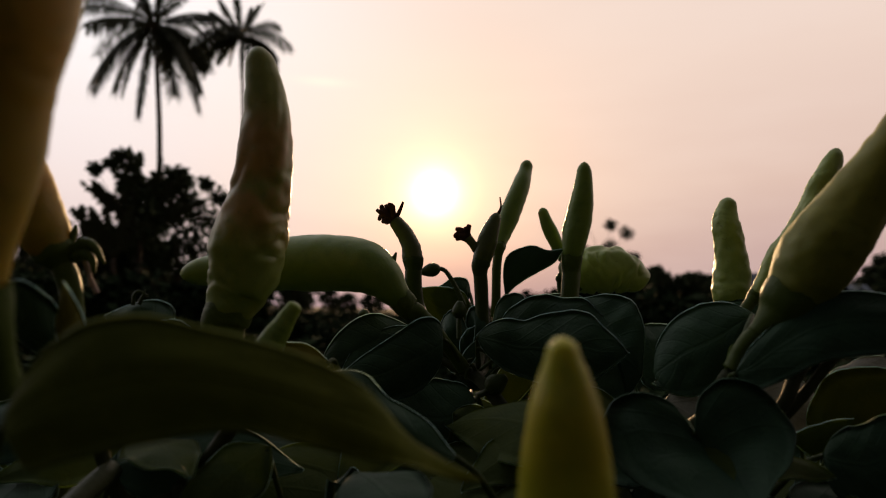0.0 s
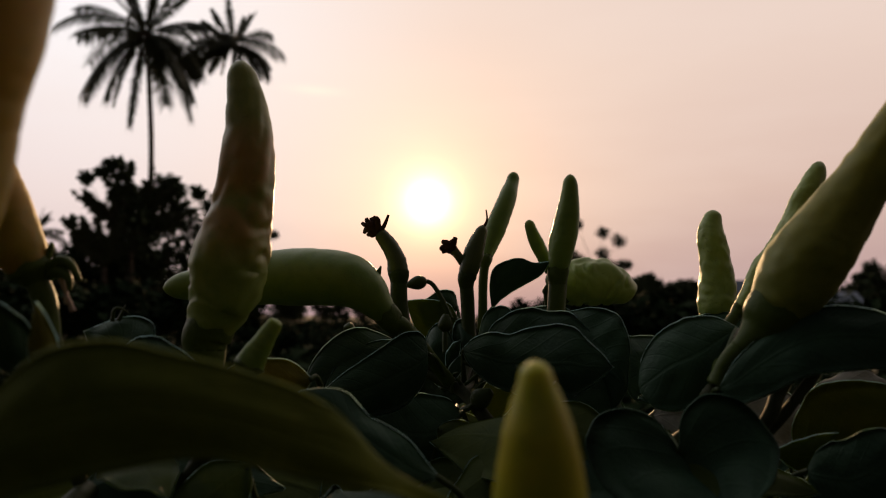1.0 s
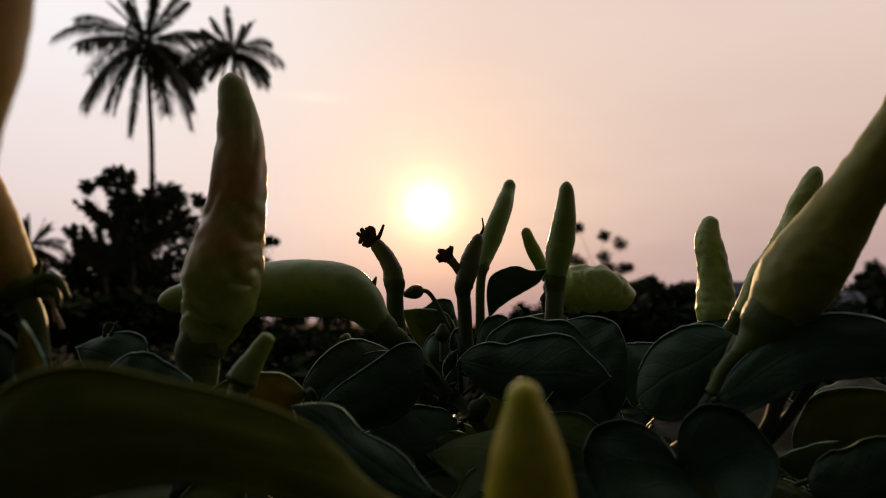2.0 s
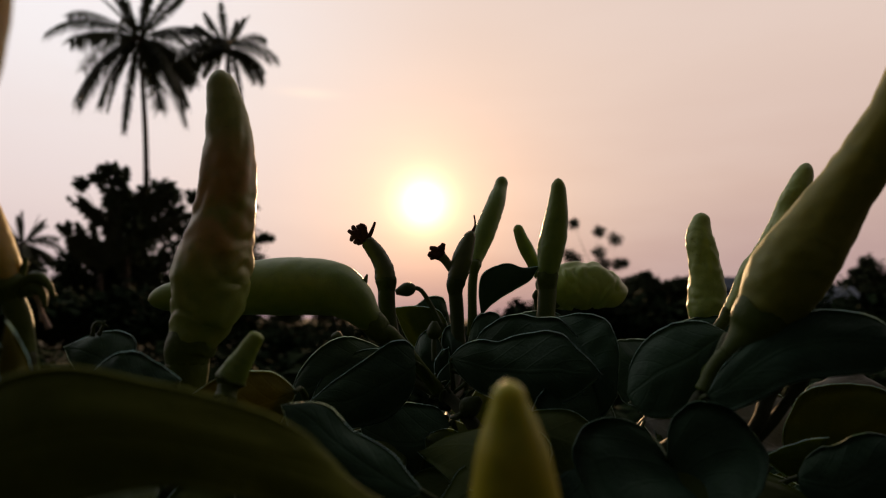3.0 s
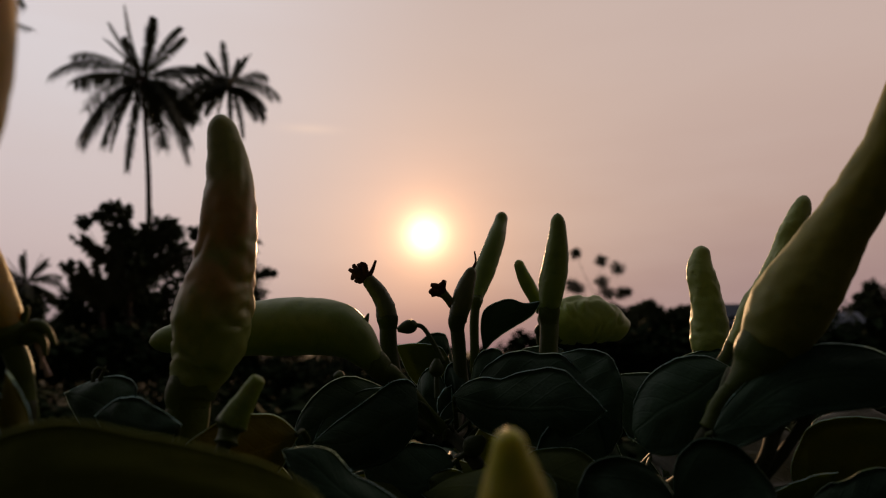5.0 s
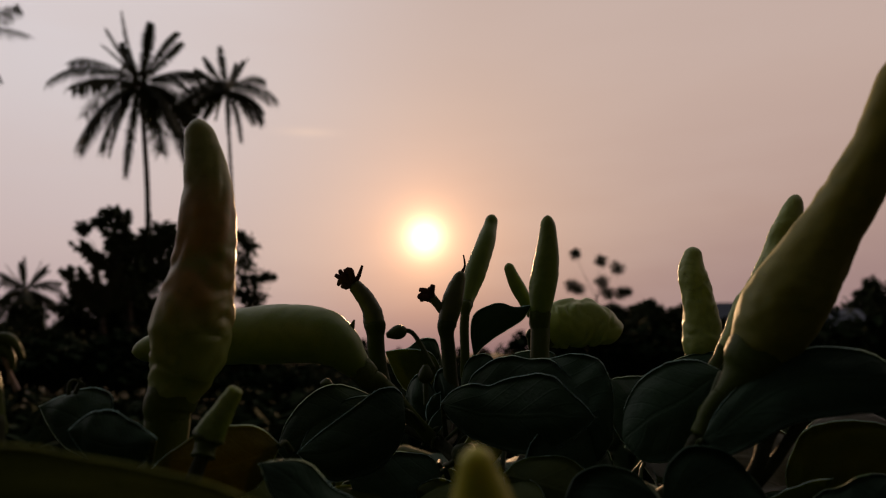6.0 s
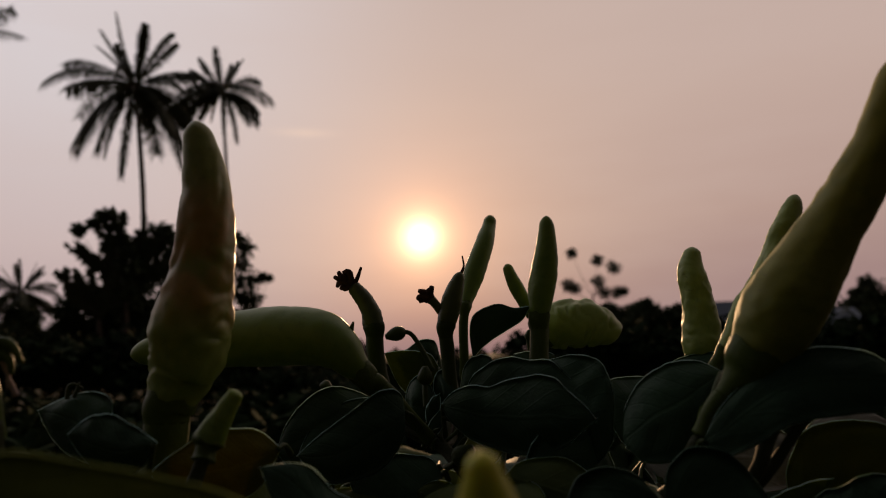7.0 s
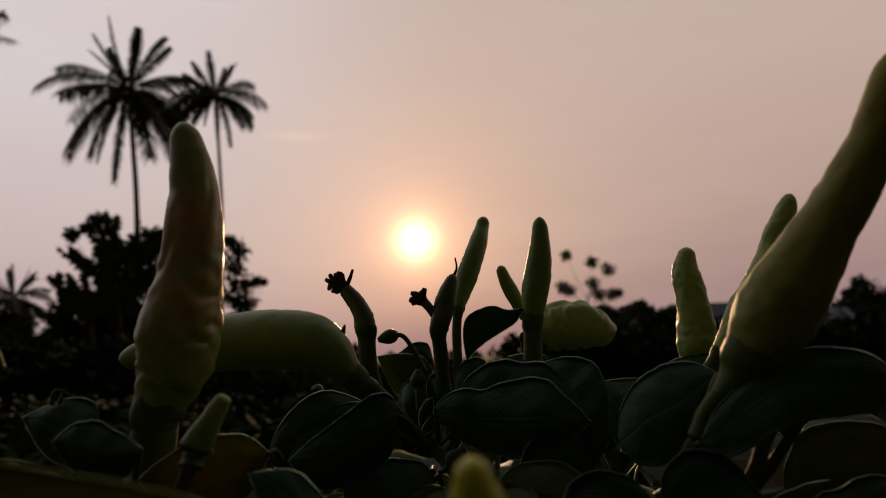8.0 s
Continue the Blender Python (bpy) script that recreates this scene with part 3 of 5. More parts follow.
def banana_plant(at, hub, leaves, label, seed):
    """A thick soft stem with long arching leaves torn into strips; leaves: each one's end, sideways and up from the hub, and its arch and breadth."""
    rng = random.Random(seed)
    at, hub = Vector(at), Vector(hub)
    root = thing("banana_plant", at, label, "banana plant", "banana plants behind the field")
    bm = bmesh.new()
    tube(bm, [at - Vector((0, 0, 0.2)), at.lerp(hub, 0.5) + Vector((0.05, 0, 0)), hub], [0.17, 0.13, 0.09], 14, 9)
    part("stem", bm, BARK, root)
    for x, z, arch, broad in leaves:
        end = Vector((x, rng.uniform(-0.35, 0.35) * abs(x), z))
        size = end.length
        n = 18
        line = [hub + end * (k / n) + Vector((0, 0, size * arch)) * 4 * (k / n) * (1 - k / n) for k in range(n + 1)]
        lb = bmesh.new()
        tube(lb, line[::2], [0.05, 0.03, 0.01], 10, 5)
        k = 4
        while k < n:
            tan = (line[k + 1] - line[k]).normalized()
            cross = tan.cross(Vector((0.1, -1, 0.1))).normalized()
            span = broad * (0.45 + 0.55 * math.sin(math.pi * min(1.0, k / n * 1.05)))
            for sgn in (-1, 1):
                if rng.random() < 0.10:
                    continue
                d = (cross * sgn + tan * rng.uniform(0.3, 0.6) + Vector((0, rng.uniform(-0.4, 0.4), -rng.uniform(0.1, 0.6)))).normalized()
                blade(lb, line[k], line[k] + d * span * rng.uniform(0.7, 1.1), size * rng.uniform(0.07, 0.10), tan, span * rng.uniform(0.1, 0.35), 3)
            k += 1
        part("leaf", lb, PALM_LEAF, root)
    return root


def on_ground(p):
    return (p[0], p[1], 0.0)


palm((-21.15, 50, 0.0), (-21.94, 50.00, 21.08), [(-1.11, 5.19, 0.05), (0.38, 5.02, 0.04), (-2.47, 4.17, 0.16), (-3.23, 3.40, 0.20), (-1.79, 3.57, 0.14), (1.28, 4.04, 0.10), (3.32, 3.15, 0.22), (2.47, 3.92, 0.20), (-6.21, -0.17, 0.30), (-4.77, 1.28, 0.28), (-5.28, -1.45, 0.20), (-4.17, -5.19, 0.28), (-3.57, -4.43, 0.30), (-2.04, -5.45, 0.38), (-1.19, -6.81, 0.34), (2.55, -5.87, 0.30), (3.49, -4.77, 0.30), (2.98, -4.09, 0.28), (4.17, -3.06, 0.30), (4.77, 0.09, 0.28), (4.09, 1.02, 0.24), (4.26, -1.11, 0.20), (0.85, -3.83, 0.30), (1.62, -5.02, 0.34), (-3.92, -4.85, 0.27), (3.75, -4.26, 0.30), (2.89, -5.62, 0.30)], "tall coconut palm with a full crown, in silhouette", 3, 0.19, 0.55, 7.0)
palm((-17.86, 60, 0.0), (-18.57, 60.00, 24.48), [(-0.41, 3.78, 0.05), (0.41, 3.16, 0.05), (2.14, 2.55, 0.15), (1.23, 3.06, 0.08), (-1.74, 2.65, 0.12), (-2.65, 1.74, 0.16), (4.19, -0.51, 0.32), (3.68, 0.41, 0.25), (3.27, -1.94, 0.26), (2.55, -3.16, 0.30), (3.37, -3.16, 0.30), (-4.08, -0.31, 0.16), (-3.16, 1.23, 0.22), (-2.35, -2.25, 0.30), (-2.86, -3.16, 0.30), (-0.71, -3.06, 0.36), (0.82, -4.39, 0.34), (1.74, -5.10, 0.32), (3.98, -1.33, 0.30), (-3.57, -1.53, 0.24)], "slender coconut palm with a small crown", 8, 0.15, 0.4, 6.0)
palm((-32.80, 48, 0.0), (-35.15, 48.00, 24.45), [(5.86, -0.33, 0.12), (4.46, 2.31, 0.10), (0.83, -3.80, 0.30), (1.49, -2.48, 0.30), (1.65, 2.97, 0.12), (2.48, 1.90, 0.20), (-0.83, 4.95, 0.06), (-3.30, 3.30, 0.20), (-5.37, 0.41, 0.30), (-4.13, -3.30, 0.30), (-1.65, -5.78, 0.35), (0.83, -5.78, 0.35), (-2.48, 4.13, 0.10)], "tall coconut palm at the edge of the grove", 12, 0.19, 0.3, 4.6)
palm((-39.91, 69, 0.0), (-40.69, 69.00, 7.73), [(-3.02, -0.90, 0.30), (-2.35, 1.68, 0.20), (-1.12, 2.91, 0.10), (0.22, 3.13, 0.08), (1.34, 2.69, 0.10), (2.69, 1.68, 0.20), (3.36, -0.45, 0.30), (2.69, -2.24, 0.30), (-2.13, -2.57, 0.30), (0.56, -3.02, 0.30), (-3.36, 0.56, 0.25), (2.01, 2.24, 0.15), (3.13, 0.67, 0.26), (-2.69, -1.90, 0.30), (1.68, -2.80, 0.30), (-1.68, 2.46, 0.12), (0.78, 3.02, 0.08)], "young low coconut palm above the bushes", 15, 0.14, 0.1, 6.0)
banana_plant((-14.34, 33, 0.0), (-14.53, 33.00, 3.28), [(-2.72, 2.88, 0.12, 0.43), (-2.29, 2.99, 0.10, 0.37), (-1.65, 3.94, 0.06, 0.48), (-0.96, 3.94, 0.05, 0.37), (-0.27, 4.64, 0.00, 0.59), (0.80, 4.37, 0.02, 0.27), (0.48, 3.62, 0.05, 0.43), (1.92, 3.20, 0.16, 0.43), (2.08, 1.87, 0.20, 0.48), (1.07, 2.93, 0.08, 0.32), (-1.39, 2.35, 0.16, 0.48), (2.88, 2.35, 0.10, 0.48)], "tall banana plant with torn leaves, in silhouette", 21)
banana_plant((-14.83, 31, 0.0), (-14.79, 31.00, 2.50), [(-2.07, 2.44, 0.06, 0.50), (-1.77, 2.20, 0.02, 0.45), (-1.17, 2.30, 0.05, 0.40), (-0.62, 2.59, 0.04, 0.40), (-1.37, 1.15, 0.14, 0.40), (0.75, 2.40, 0.06, 0.40), (1.52, 1.65, 0.14, 0.45)], "low banana plant with broad torn leaves", 22)
tuft_tree((-14.16, 32, 0.0), [(-0.46, 7.10, 0.51), (-1.29, 6.96, 0.31), (-1.85, 6.65, 0.27), (-0.26, 6.08, 0.58), (-0.01, 5.02, 0.68), (0.39, 4.10, 1.01), (-0.52, 3.73, 0.74)], "dark broadleaf tree with an open ragged crown", 21, 0.6, 110, "tree")
tuft_tree((-17.07, 34, 0.0), [(0.42, 3.13, 0.86), (-0.16, 1.78, 0.92), (1.15, 2.02, 1.06), (-0.27, 3.91, 0.46), (-0.35, 3.20, 0.53), (-0.42, 2.47, 0.64), (0.16, 3.96, 0.50), (0.83, 3.66, 0.71)], "low dark tree behind banana plants", 22, 0.65, 110, "tree")
tuft_tree((-13.54, 35, 0.0), [(-0.19, 7.07, 0.49), (-0.57, 6.38, 0.48), (-0.86, 6.62, 0.34), (0.13, 6.02, 0.52), (-0.30, 5.11, 0.89), (0.31, 3.95, 1.11), (-0.72, 2.85, 1.25)], "dark broadleaf tree with a ragged crown", 23, 0.55, 110, "tree")
tuft_tree((-9.18, 34, 0.0), [(-0.32, 6.51, 0.25), (0.08, 5.99, 0.43), (-0.13, 5.27, 0.58), (0.21, 4.48, 0.61), (0.82, 4.55, 0.25), (1.09, 4.57, 0.14), (-0.27, 3.77, 0.65), (0.44, 3.48, 0.43)], "narrow dark tree with broken upright branches", 28, 0.5, 100, "tree")
tuft_tree((-21.49, 38, 0.0), [(-0.88, 3.34, 0.52), (-1.63, 3.60, 0.56), (-0.02, 3.13, 0.44), (-1.03, 2.76, 0.79), (-0.03, 2.22, 0.95), (1.16, 1.59, 1.03), (-1.24, 1.41, 1.03), (0.36, 0.77, 1.34), (2.11, 0.72, 1.34)], "low dense dark bushy tree", 24, 0.5, 120, "tree")
tuft_tree((-13.07, 36, 0.0), [(-1.28, 7.33, 0.54), (-0.53, 6.63, 0.46), (0.47, 6.90, 0.35), (1.18, 6.26, 0.46), (-0.10, 5.39, 0.84), (1.16, 5.01, 0.77), (-1.33, 5.30, 0.77), (-0.59, 3.78, 1.07), (1.07, 3.47, 1.07), (-2.35, 3.67, 0.92), (-3.48, 2.90, 0.92), (-4.60, 2.14, 0.76), (-2.61, 2.19, 1.14), (0.02, 2.26, 1.14)], "dark dense tree with a ragged top", 29, 0.55, 110, "tree")
tuft_tree((19.52, 85, 0.0), [(-2.35, 12.44, 0.63), (0.68, 11.60, 0.77), (2.87, 10.77, 0.98), (-3.11, 8.53, 0.83), (-1.88, 8.23, 0.76), (0.81, 9.00, 0.90), (1.42, 7.60, 0.76), (3.09, 7.63, 0.83), (4.07, 7.75, 0.49)], "thin sparse tree with separate round tufts of leaves", 41, 0.5, 200, "tree")

limb_tree(on_ground((-15.95, 36.01, 1.60)), 4.3, 2.5, "broad dense dark tree behind banana plants", 27, 40, 0.45, 64, 0.02, round_clump=0.13)
limb_tree(on_ground((-19.16, 36.01, 1.52)), 2.2, 1.8, "low dense dark bushy tree", 23, 28, 0.48, 56, 0.02, round_clump=0.12)
limb_tree(on_ground((-26.40, 38.01, 1.41)), 4.2, 2.4, "low dense dark bushy tree", 26, 44, 0.42, 80, 0.02, round_clump=0.12)


hedge = limb_tree((34, 112, 0), 8.0, 4.4, "far dark broadleaf tree in the tree line", 51, 46, 0.8, 60, 0.0, group="far tree line", round_clump=0.14)
rng = random.Random(6)
for i in range(60):
    x = -92 + i * 3.2 + rng.uniform(-1.6, 1.6)
    y = 114 + rng.uniform(-12, 20)
    k = rng.uniform(0.66, 1.02) * (0.20 if -8 < x < 17 else 0.46 if -26 < x <= -8 else 0.7 if 17 <= x < 22 else 1.0)
    ob = copy_thing(hedge, pose(x, y, 0, 0, 0, rng.uniform(0, 360)))
    ob.scale = (k * 1.2, k * 1.2, k)
near_hedge = limb_tree((60, 95, 0), 9.2, 3.8, "dark round broadleaf tree at the field's end", 55, 54, 0.7, 80, 0.0, group="far tree line", round_clump=0.13)
for x, y, k in ((67, 98, 0.95), (53, 100, 0.55), (-52, 80, 0.9), (-64, 85, 0.8), (-9, 70, 0.12), (-4, 72, 0.14), (-14, 66, 0.34), (-18, 64, 0.38), (-11, 68, 0.28), (-16, 60, 0.30), (-7, 66, 0.22), (-20, 62, 0.4), (8.3, 74, 0.22), (18, 75, 0.42), (24, 78, 0.5), (31, 80, 0.5)):
    copy_thing(near_hedge, pose(x, y, 0, 0, 0, rng.uniform(0, 360))).scale = (k, k, k)


for k in range(22):  # trees round the rest of the field
    a = radians(115 + k * 14.5 + rng.uniform(-4, 4)) - math.pi / 2
    r = rng.uniform(60, 90)
    g = rng.uniform(0.7, 1.1)
    if math.sin(a) > 0.45:
        continue
    copy_thing(near_hedge, pose(r * math.cos(a), r * math.sin(a), 0, 0, 0, rng.uniform(0, 360))).scale = (g, g, g)


def farmhouse(at, wide, deep, eaves, ridge, label):
    """A low house with a gabled sheet roof, a door and two windows."""
    at = Vector(at)
    root = thing("farmhouse", at, label, "house")

    def box(x0, x1, y0, y1, z0, z1):
        bm = bmesh.new()
        bmesh.ops.create_cube(bm, size=1.0, matrix=Matrix.Translation(at + Vector(((x0 + x1) / 2, (y0 + y1) / 2, (z0 + z1) / 2))) @ Matrix.Diagonal((x1 - x0, y1 - y0, z1 - z0, 1)))
        return bm

    def flat(ob):
        for p in ob.data.polygons:
            p.use_smooth = False
        return ob

    flat(part("wall", box(-wide / 2, wide / 2, 0, deep, -0.1, eaves), PLASTER, root, "pale plastered wall"))
    bm = bmesh.new()
    over = 0.5
    pts = [(x, y, z) for x in (-wide / 2 - over, wide / 2 + over) for y, z in ((-over, eaves - 0.15), (deep / 2, ridge), (deep + over, eaves - 0.15), (deep / 2, eaves - 0.1))]
    v = [bm.verts.new(at + Vector(p)) for p in pts]
    for f in ((0, 1, 5, 4), (1, 2, 6, 5), (2, 3, 7, 6), (3, 0, 4, 7), (0, 3, 2, 1), (4, 5, 6, 7)):
        bm.faces.new([v[k] for k in f])
    flat(part("roof", bm, ROOF, root, "blue-grey sheet metal roof"))
    flat(part("door", box(-0.45, 0.45, -0.05, 0.02, 0, 2.0), BARK, root))
    for x in (-wide * 0.3, wide * 0.3):
        win = flat(part("window", box(x - 0.5, x + 0.5, -0.05, 0.02, 0.9, 2.0), BARK, root))
        flat(part("pane", box(x - 0.42, x + 0.42, -0.07, -0.05, 0.98, 1.92), PANE, win))
    return root


farmhouse(on_ground((36.53, 78.24, 1.14)), 9.0, 5.0, 2.9, 5.8, "low farmhouse with a blue-grey roof among far trees")
farmhouse(on_ground((42.79, 72.11, 0.87)), 3.4, 4.0, 2.8, 4.4, "small pale shed among far trees")


def field_plant(at, height, label, seed):
    """A neighbour in the field's rows: a stem, forked branches and a crown of leaves."""
    rng = random.Random(seed)
    root = thing("chilli_plant", at, label, "chilli plant", "chilli plants")
    at = Vector(at)
    fork = at + Vector((0, 0, height * 0.45))
    bm = bmesh.new()
    tube(bm, [at - Vector((0, 0, 0.02)), fork], [0.006, 0.004], 8, 8)
    part("stem", bm, STEM, root)
    crown = bmesh.new()
    bb = bmesh.new()
    for i in range(14):
        a = rng.uniform(0, 2 * math.pi)
        r = 0.17 * math.sqrt(rng.random())
        c = at + Vector((r * math.cos(a), r * math.sin(a), height * (0.62 + 0.34 * rng.random()) - r * 0.25))
        tube(bb, [fork, fork.lerp(c, 0.5) + Vector((0, 0, 0.015)), c], [0.003, 0.002, 0.0012], 8, 6)
        for _ in range(48):
            p = c + Vector((rng.gauss(0, 0.035), rng.gauss(0, 0.035), rng.gauss(-0.012, 0.028)))
            p.z = min(p.z, at.z + height)
            d = Vector((rng.uniform(-1, 1), rng.uniform(-1, 1), rng.uniform(-0.8, 0.15))).normalized()
            blade(crown, p, p + d * rng.uniform(0.03, 0.055), 0.034, (rng.uniform(-1, 1), rng.uniform(-1, 1), rng.uniform(-0.3, 0.3)), 0.008, 4)
    tagged(part("branchwork", bb, STEM, root), kind="stuff")
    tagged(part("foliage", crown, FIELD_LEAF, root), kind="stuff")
    return root


first = field_plant((0.05, 0.52, 0), 0.53, "leafy chilli plant in the next row", 61)
second = field_plant((-0.28, 0.55, 0), 0.52, "leafy chilli plant in the next row", 62)
rng = random.Random(9)
for row in range(5):
    y = 0.55 + 0.45 * row
    count = int(y * 0.75 / 0.30) + 2
    for k in range(-count, count + 1):
        if row == 0 and k in (0, -1):
            continue
        ob = copy_thing(rng.choice((first, second)), pose(0.05 + k * 0.30 + rng.uniform(-0.06, 0.06), y + rng.uniform(-0.07, 0.07), 0, 0, 0, rng.uniform(0, 360)))
        g = rng.uniform(0.88, 1.03)
        ob.scale = (g * 1.1, g * 1.1, g)

# the rows go on to both sides and behind
for row in range(-6, 5):
    y = 0.55 + 0.45 * row
    wide = int(max(0.0, y) * 0.75 / 0.30) + 2
    for k in range(-10, 11):
        x = 0.05 + k * 0.32
        if (y > 0.4 and abs(k) <= wide) or math.hypot(x, y - 0.1) < 0.5:
            continue
        ob = copy_thing(rng.choice((first, second)), pose(x + rng.uniform(-0.06, 0.06), y + rng.uniform(-0.07, 0.07), 0, 0, 0, rng.uniform(0, 360)))
        g = rng.uniform(0.88, 1.03)
        ob.scale = (g * 1.1, g * 1.1, g)

# taller rows beyond, but for a lane straight ahead
for y in (5.2, 6.4):
    for k in range(-13, 14):
        x = k * 0.40 + rng.uniform(-0.08, 0.08)
        lane = -0.30 < x / y < 0.16
        ob = copy_thing(rng.choice((first, second)), pose(x, y + rng.uniform(-0.15, 0.15), 0, 0, 0, rng.uniform(0, 360)))
        g = rng.uniform(0.95, 1.02) if lane else rng.uniform(1.45, 1.75)
        ob.scale = (g * 1.35, g * 1.35, g)

for y in (9.0, 11.5):
    for k in range(-9, 6):
        ob = copy_thing(rng.choice((first, second)), pose(k * 0.42 + rng.uniform(-0.08, 0.08), y + rng.uniform(-0.2, 0.2), 0, 0, 0, rng.uniform(0, 360)))
        g = rng.uniform(1.04, 1.12)
        ob.scale = (g * 1.3, g * 1.3, g)

def withered_flower(parent, at, way_out, size, seed, thick=0.20):
    """Shrunken dark petals and filaments left on a young pod's tip."""
    rng = random.Random(seed)
    at, way_out = Vector(at), Vector(way_out).normalized()
    bm = bmesh.new()
    for i in range(15):
        d = (way_out + Vector((rng.uniform(-1, 1), rng.uniform(-1, 1), rng.uniform(-1, 1))) * 0.9).normalized()
        e = at + d * size * rng.uniform(0.5, 1.1)
        tube(bm, [at, at.lerp(e, 0.55) + Vector((rng.uniform(-1, 1), rng.uniform(-1, 1), rng.uniform(-1, 1))) * size * 0.22, e], [size * thick, size * thick * 0.9, size * thick * 0.6], 6, 6)
    return part("withered_flower", bm, WITHERED, parent, "shrunken dark brown dried flower")


def flower_bud(parent, line, head, size, label):
    bm = bmesh.new()
    tube(bm, line, [0.0008, 0.0007, 0.0006], 20, 8)
    stem = part("pedicel", bm, STALK, parent)
    hb = bmesh.new()
    a, b = Vector(head[0]), Vector(head[1])
    tube(hb, [a, a.lerp(b, 0.5), b], lambda s: size * (0.30 + 0.62 * math.sin(math.pi * s**0.75)), 14, 10)
    part("bud", hb, STALK, stem, label)


# ---- the chilli plants ----
plant = thing("chilli_plant", (0.012, 0.165, 0), "bushy chilli plant with upright green and yellow pods", "chilli plant", "chilli plants")
plant_front = thing("chilli_plant", (-0.045, 0.075, 0), "chilli plant with large yellow-green pods and broad leaves", "chilli plant", "chilli plants")

FORK = Vector((0.00805, 0.16600, 0.58455))

# main stem and forks
branch(plant, [(0.012, 0.165, 0), (0.016, 0.168, 0.3), (0.01892, 0.16000, 0.49878), (0.01799, 0.15800, 0.56787), (0.01637, 0.15800, 0.57660)], 0.005, 0.0019, "stem")
branch(plant, [(0.01725, 0.15800, 0.57392), (0.01298, 0.16000, 0.57972), (0.00805, 0.16600, 0.58455), (0.00354, 0.16800, 0.58641), (-0.00218, 0.17000, 0.58886)], 0.0018, 0.0009)
branch(plant, [(0.00805, 0.16600, 0.58455), (0.00904, 0.17200, 0.58609), (0.01051, 0.18200, 0.59092), (0.01069, 0.18700, 0.59536)], 0.0011, 0.001)
branch(plant, [(0.00646, 0.16600, 0.58532), (0.00244, 0.16900, 0.58870), (-0.00312, 0.17200, 0.59277), (-0.00640, 0.17500, 0.59815)], 0.0011, 0.0011)
branch(plant, [(0.00805, 0.16600, 0.58455), (0.01081, 0.17500, 0.58583), (0.01406, 0.18800, 0.59207), (0.01476, 0.19500, 0.59853)], 0.0011, 0.0008)
branch(plant, [(0.01725, 0.15800, 0.57392), (0.02589, 0.16800, 0.58002), (0.03237, 0.18200, 0.58965), (0.03355, 0.18600, 0.59973)], 0.0014, 0.001)
branch(plant, [(0.01749, 0.15800, 0.56786), (0.03682, 0.15300, 0.57048), (0.04856, 0.13800, 0.57812), (0.04987, 0.12200, 0.59003)], 0.002, 0.0013)
branch(plant, [(0.04263, 0.14800, 0.57246), (0.06167, 0.16000, 0.57884), (0.06774, 0.16600, 0.59496)], 0.0013, 0.001)
branch(plant, [(0.05070, 0.13500, 0.56895), (0.05655, 0.11900, 0.58407), (0.06005, 0.11900, 0.59069), (0.06475, 0.12100, 0.59598)], 0.0012, 0.0012)
branch(plant, [(0.05139, 0.13700, 0.56794), (0.05797, 0.12100, 0.58247), (0.06568, 0.11900, 0.59289), (0.07070, 0.12100, 0.59795)], 0.001, 0.0009)
branch(plant, [(0.03026, 0.15200, 0.57157), (0.03495, 0.17000, 0.57982), (0.03734, 0.19000, 0.59215), (0.03750, 0.20400, 0.60118)], 0.001, 0.0008)
branch(plant_front, [(-0.045, 0.075, 0), (-0.045, 0.09, 0.35), (-0.045, 0.1, 0.5), (-0.04179, 0.11800, 0.56994)], 0.005, 0.002, "stem")
branch(plant_front, [(-0.04165, 0.11800, 0.56905), (-0.04264, 0.13000, 0.57498), (-0.04235, 0.13400, 0.58500)], 0.0022, 0.004)
branch(plant_front, [(-0.04165, 0.11800, 0.56905), (-0.03244, 0.11600, 0.58281), (-0.02920, 0.11600, 0.59094)], 0.0013, 0.001)
branch(plant_front, [(-0.04160, 0.11800, 0.56817), (-0.04970, 0.11200, 0.56931), (-0.05409, 0.10600, 0.58919), (-0.05513, 0.10500, 0.59769)], 0.0011, 0.0011)
branch(plant_front, [(-0.04155, 0.11800, 0.56720), (-0.00533, 0.09300, 0.56708), (0.01125, 0.06700, 0.56768)], 0.0018, 0.001)
branch(plant_front, [(-0.05039, 0.11000, 0.57418), (-0.05034, 0.08500, 0.57130), (-0.04960, 0.06700, 0.58747), (-0.04231, 0.06200, 0.59822)], 0.0015, 0.0014)

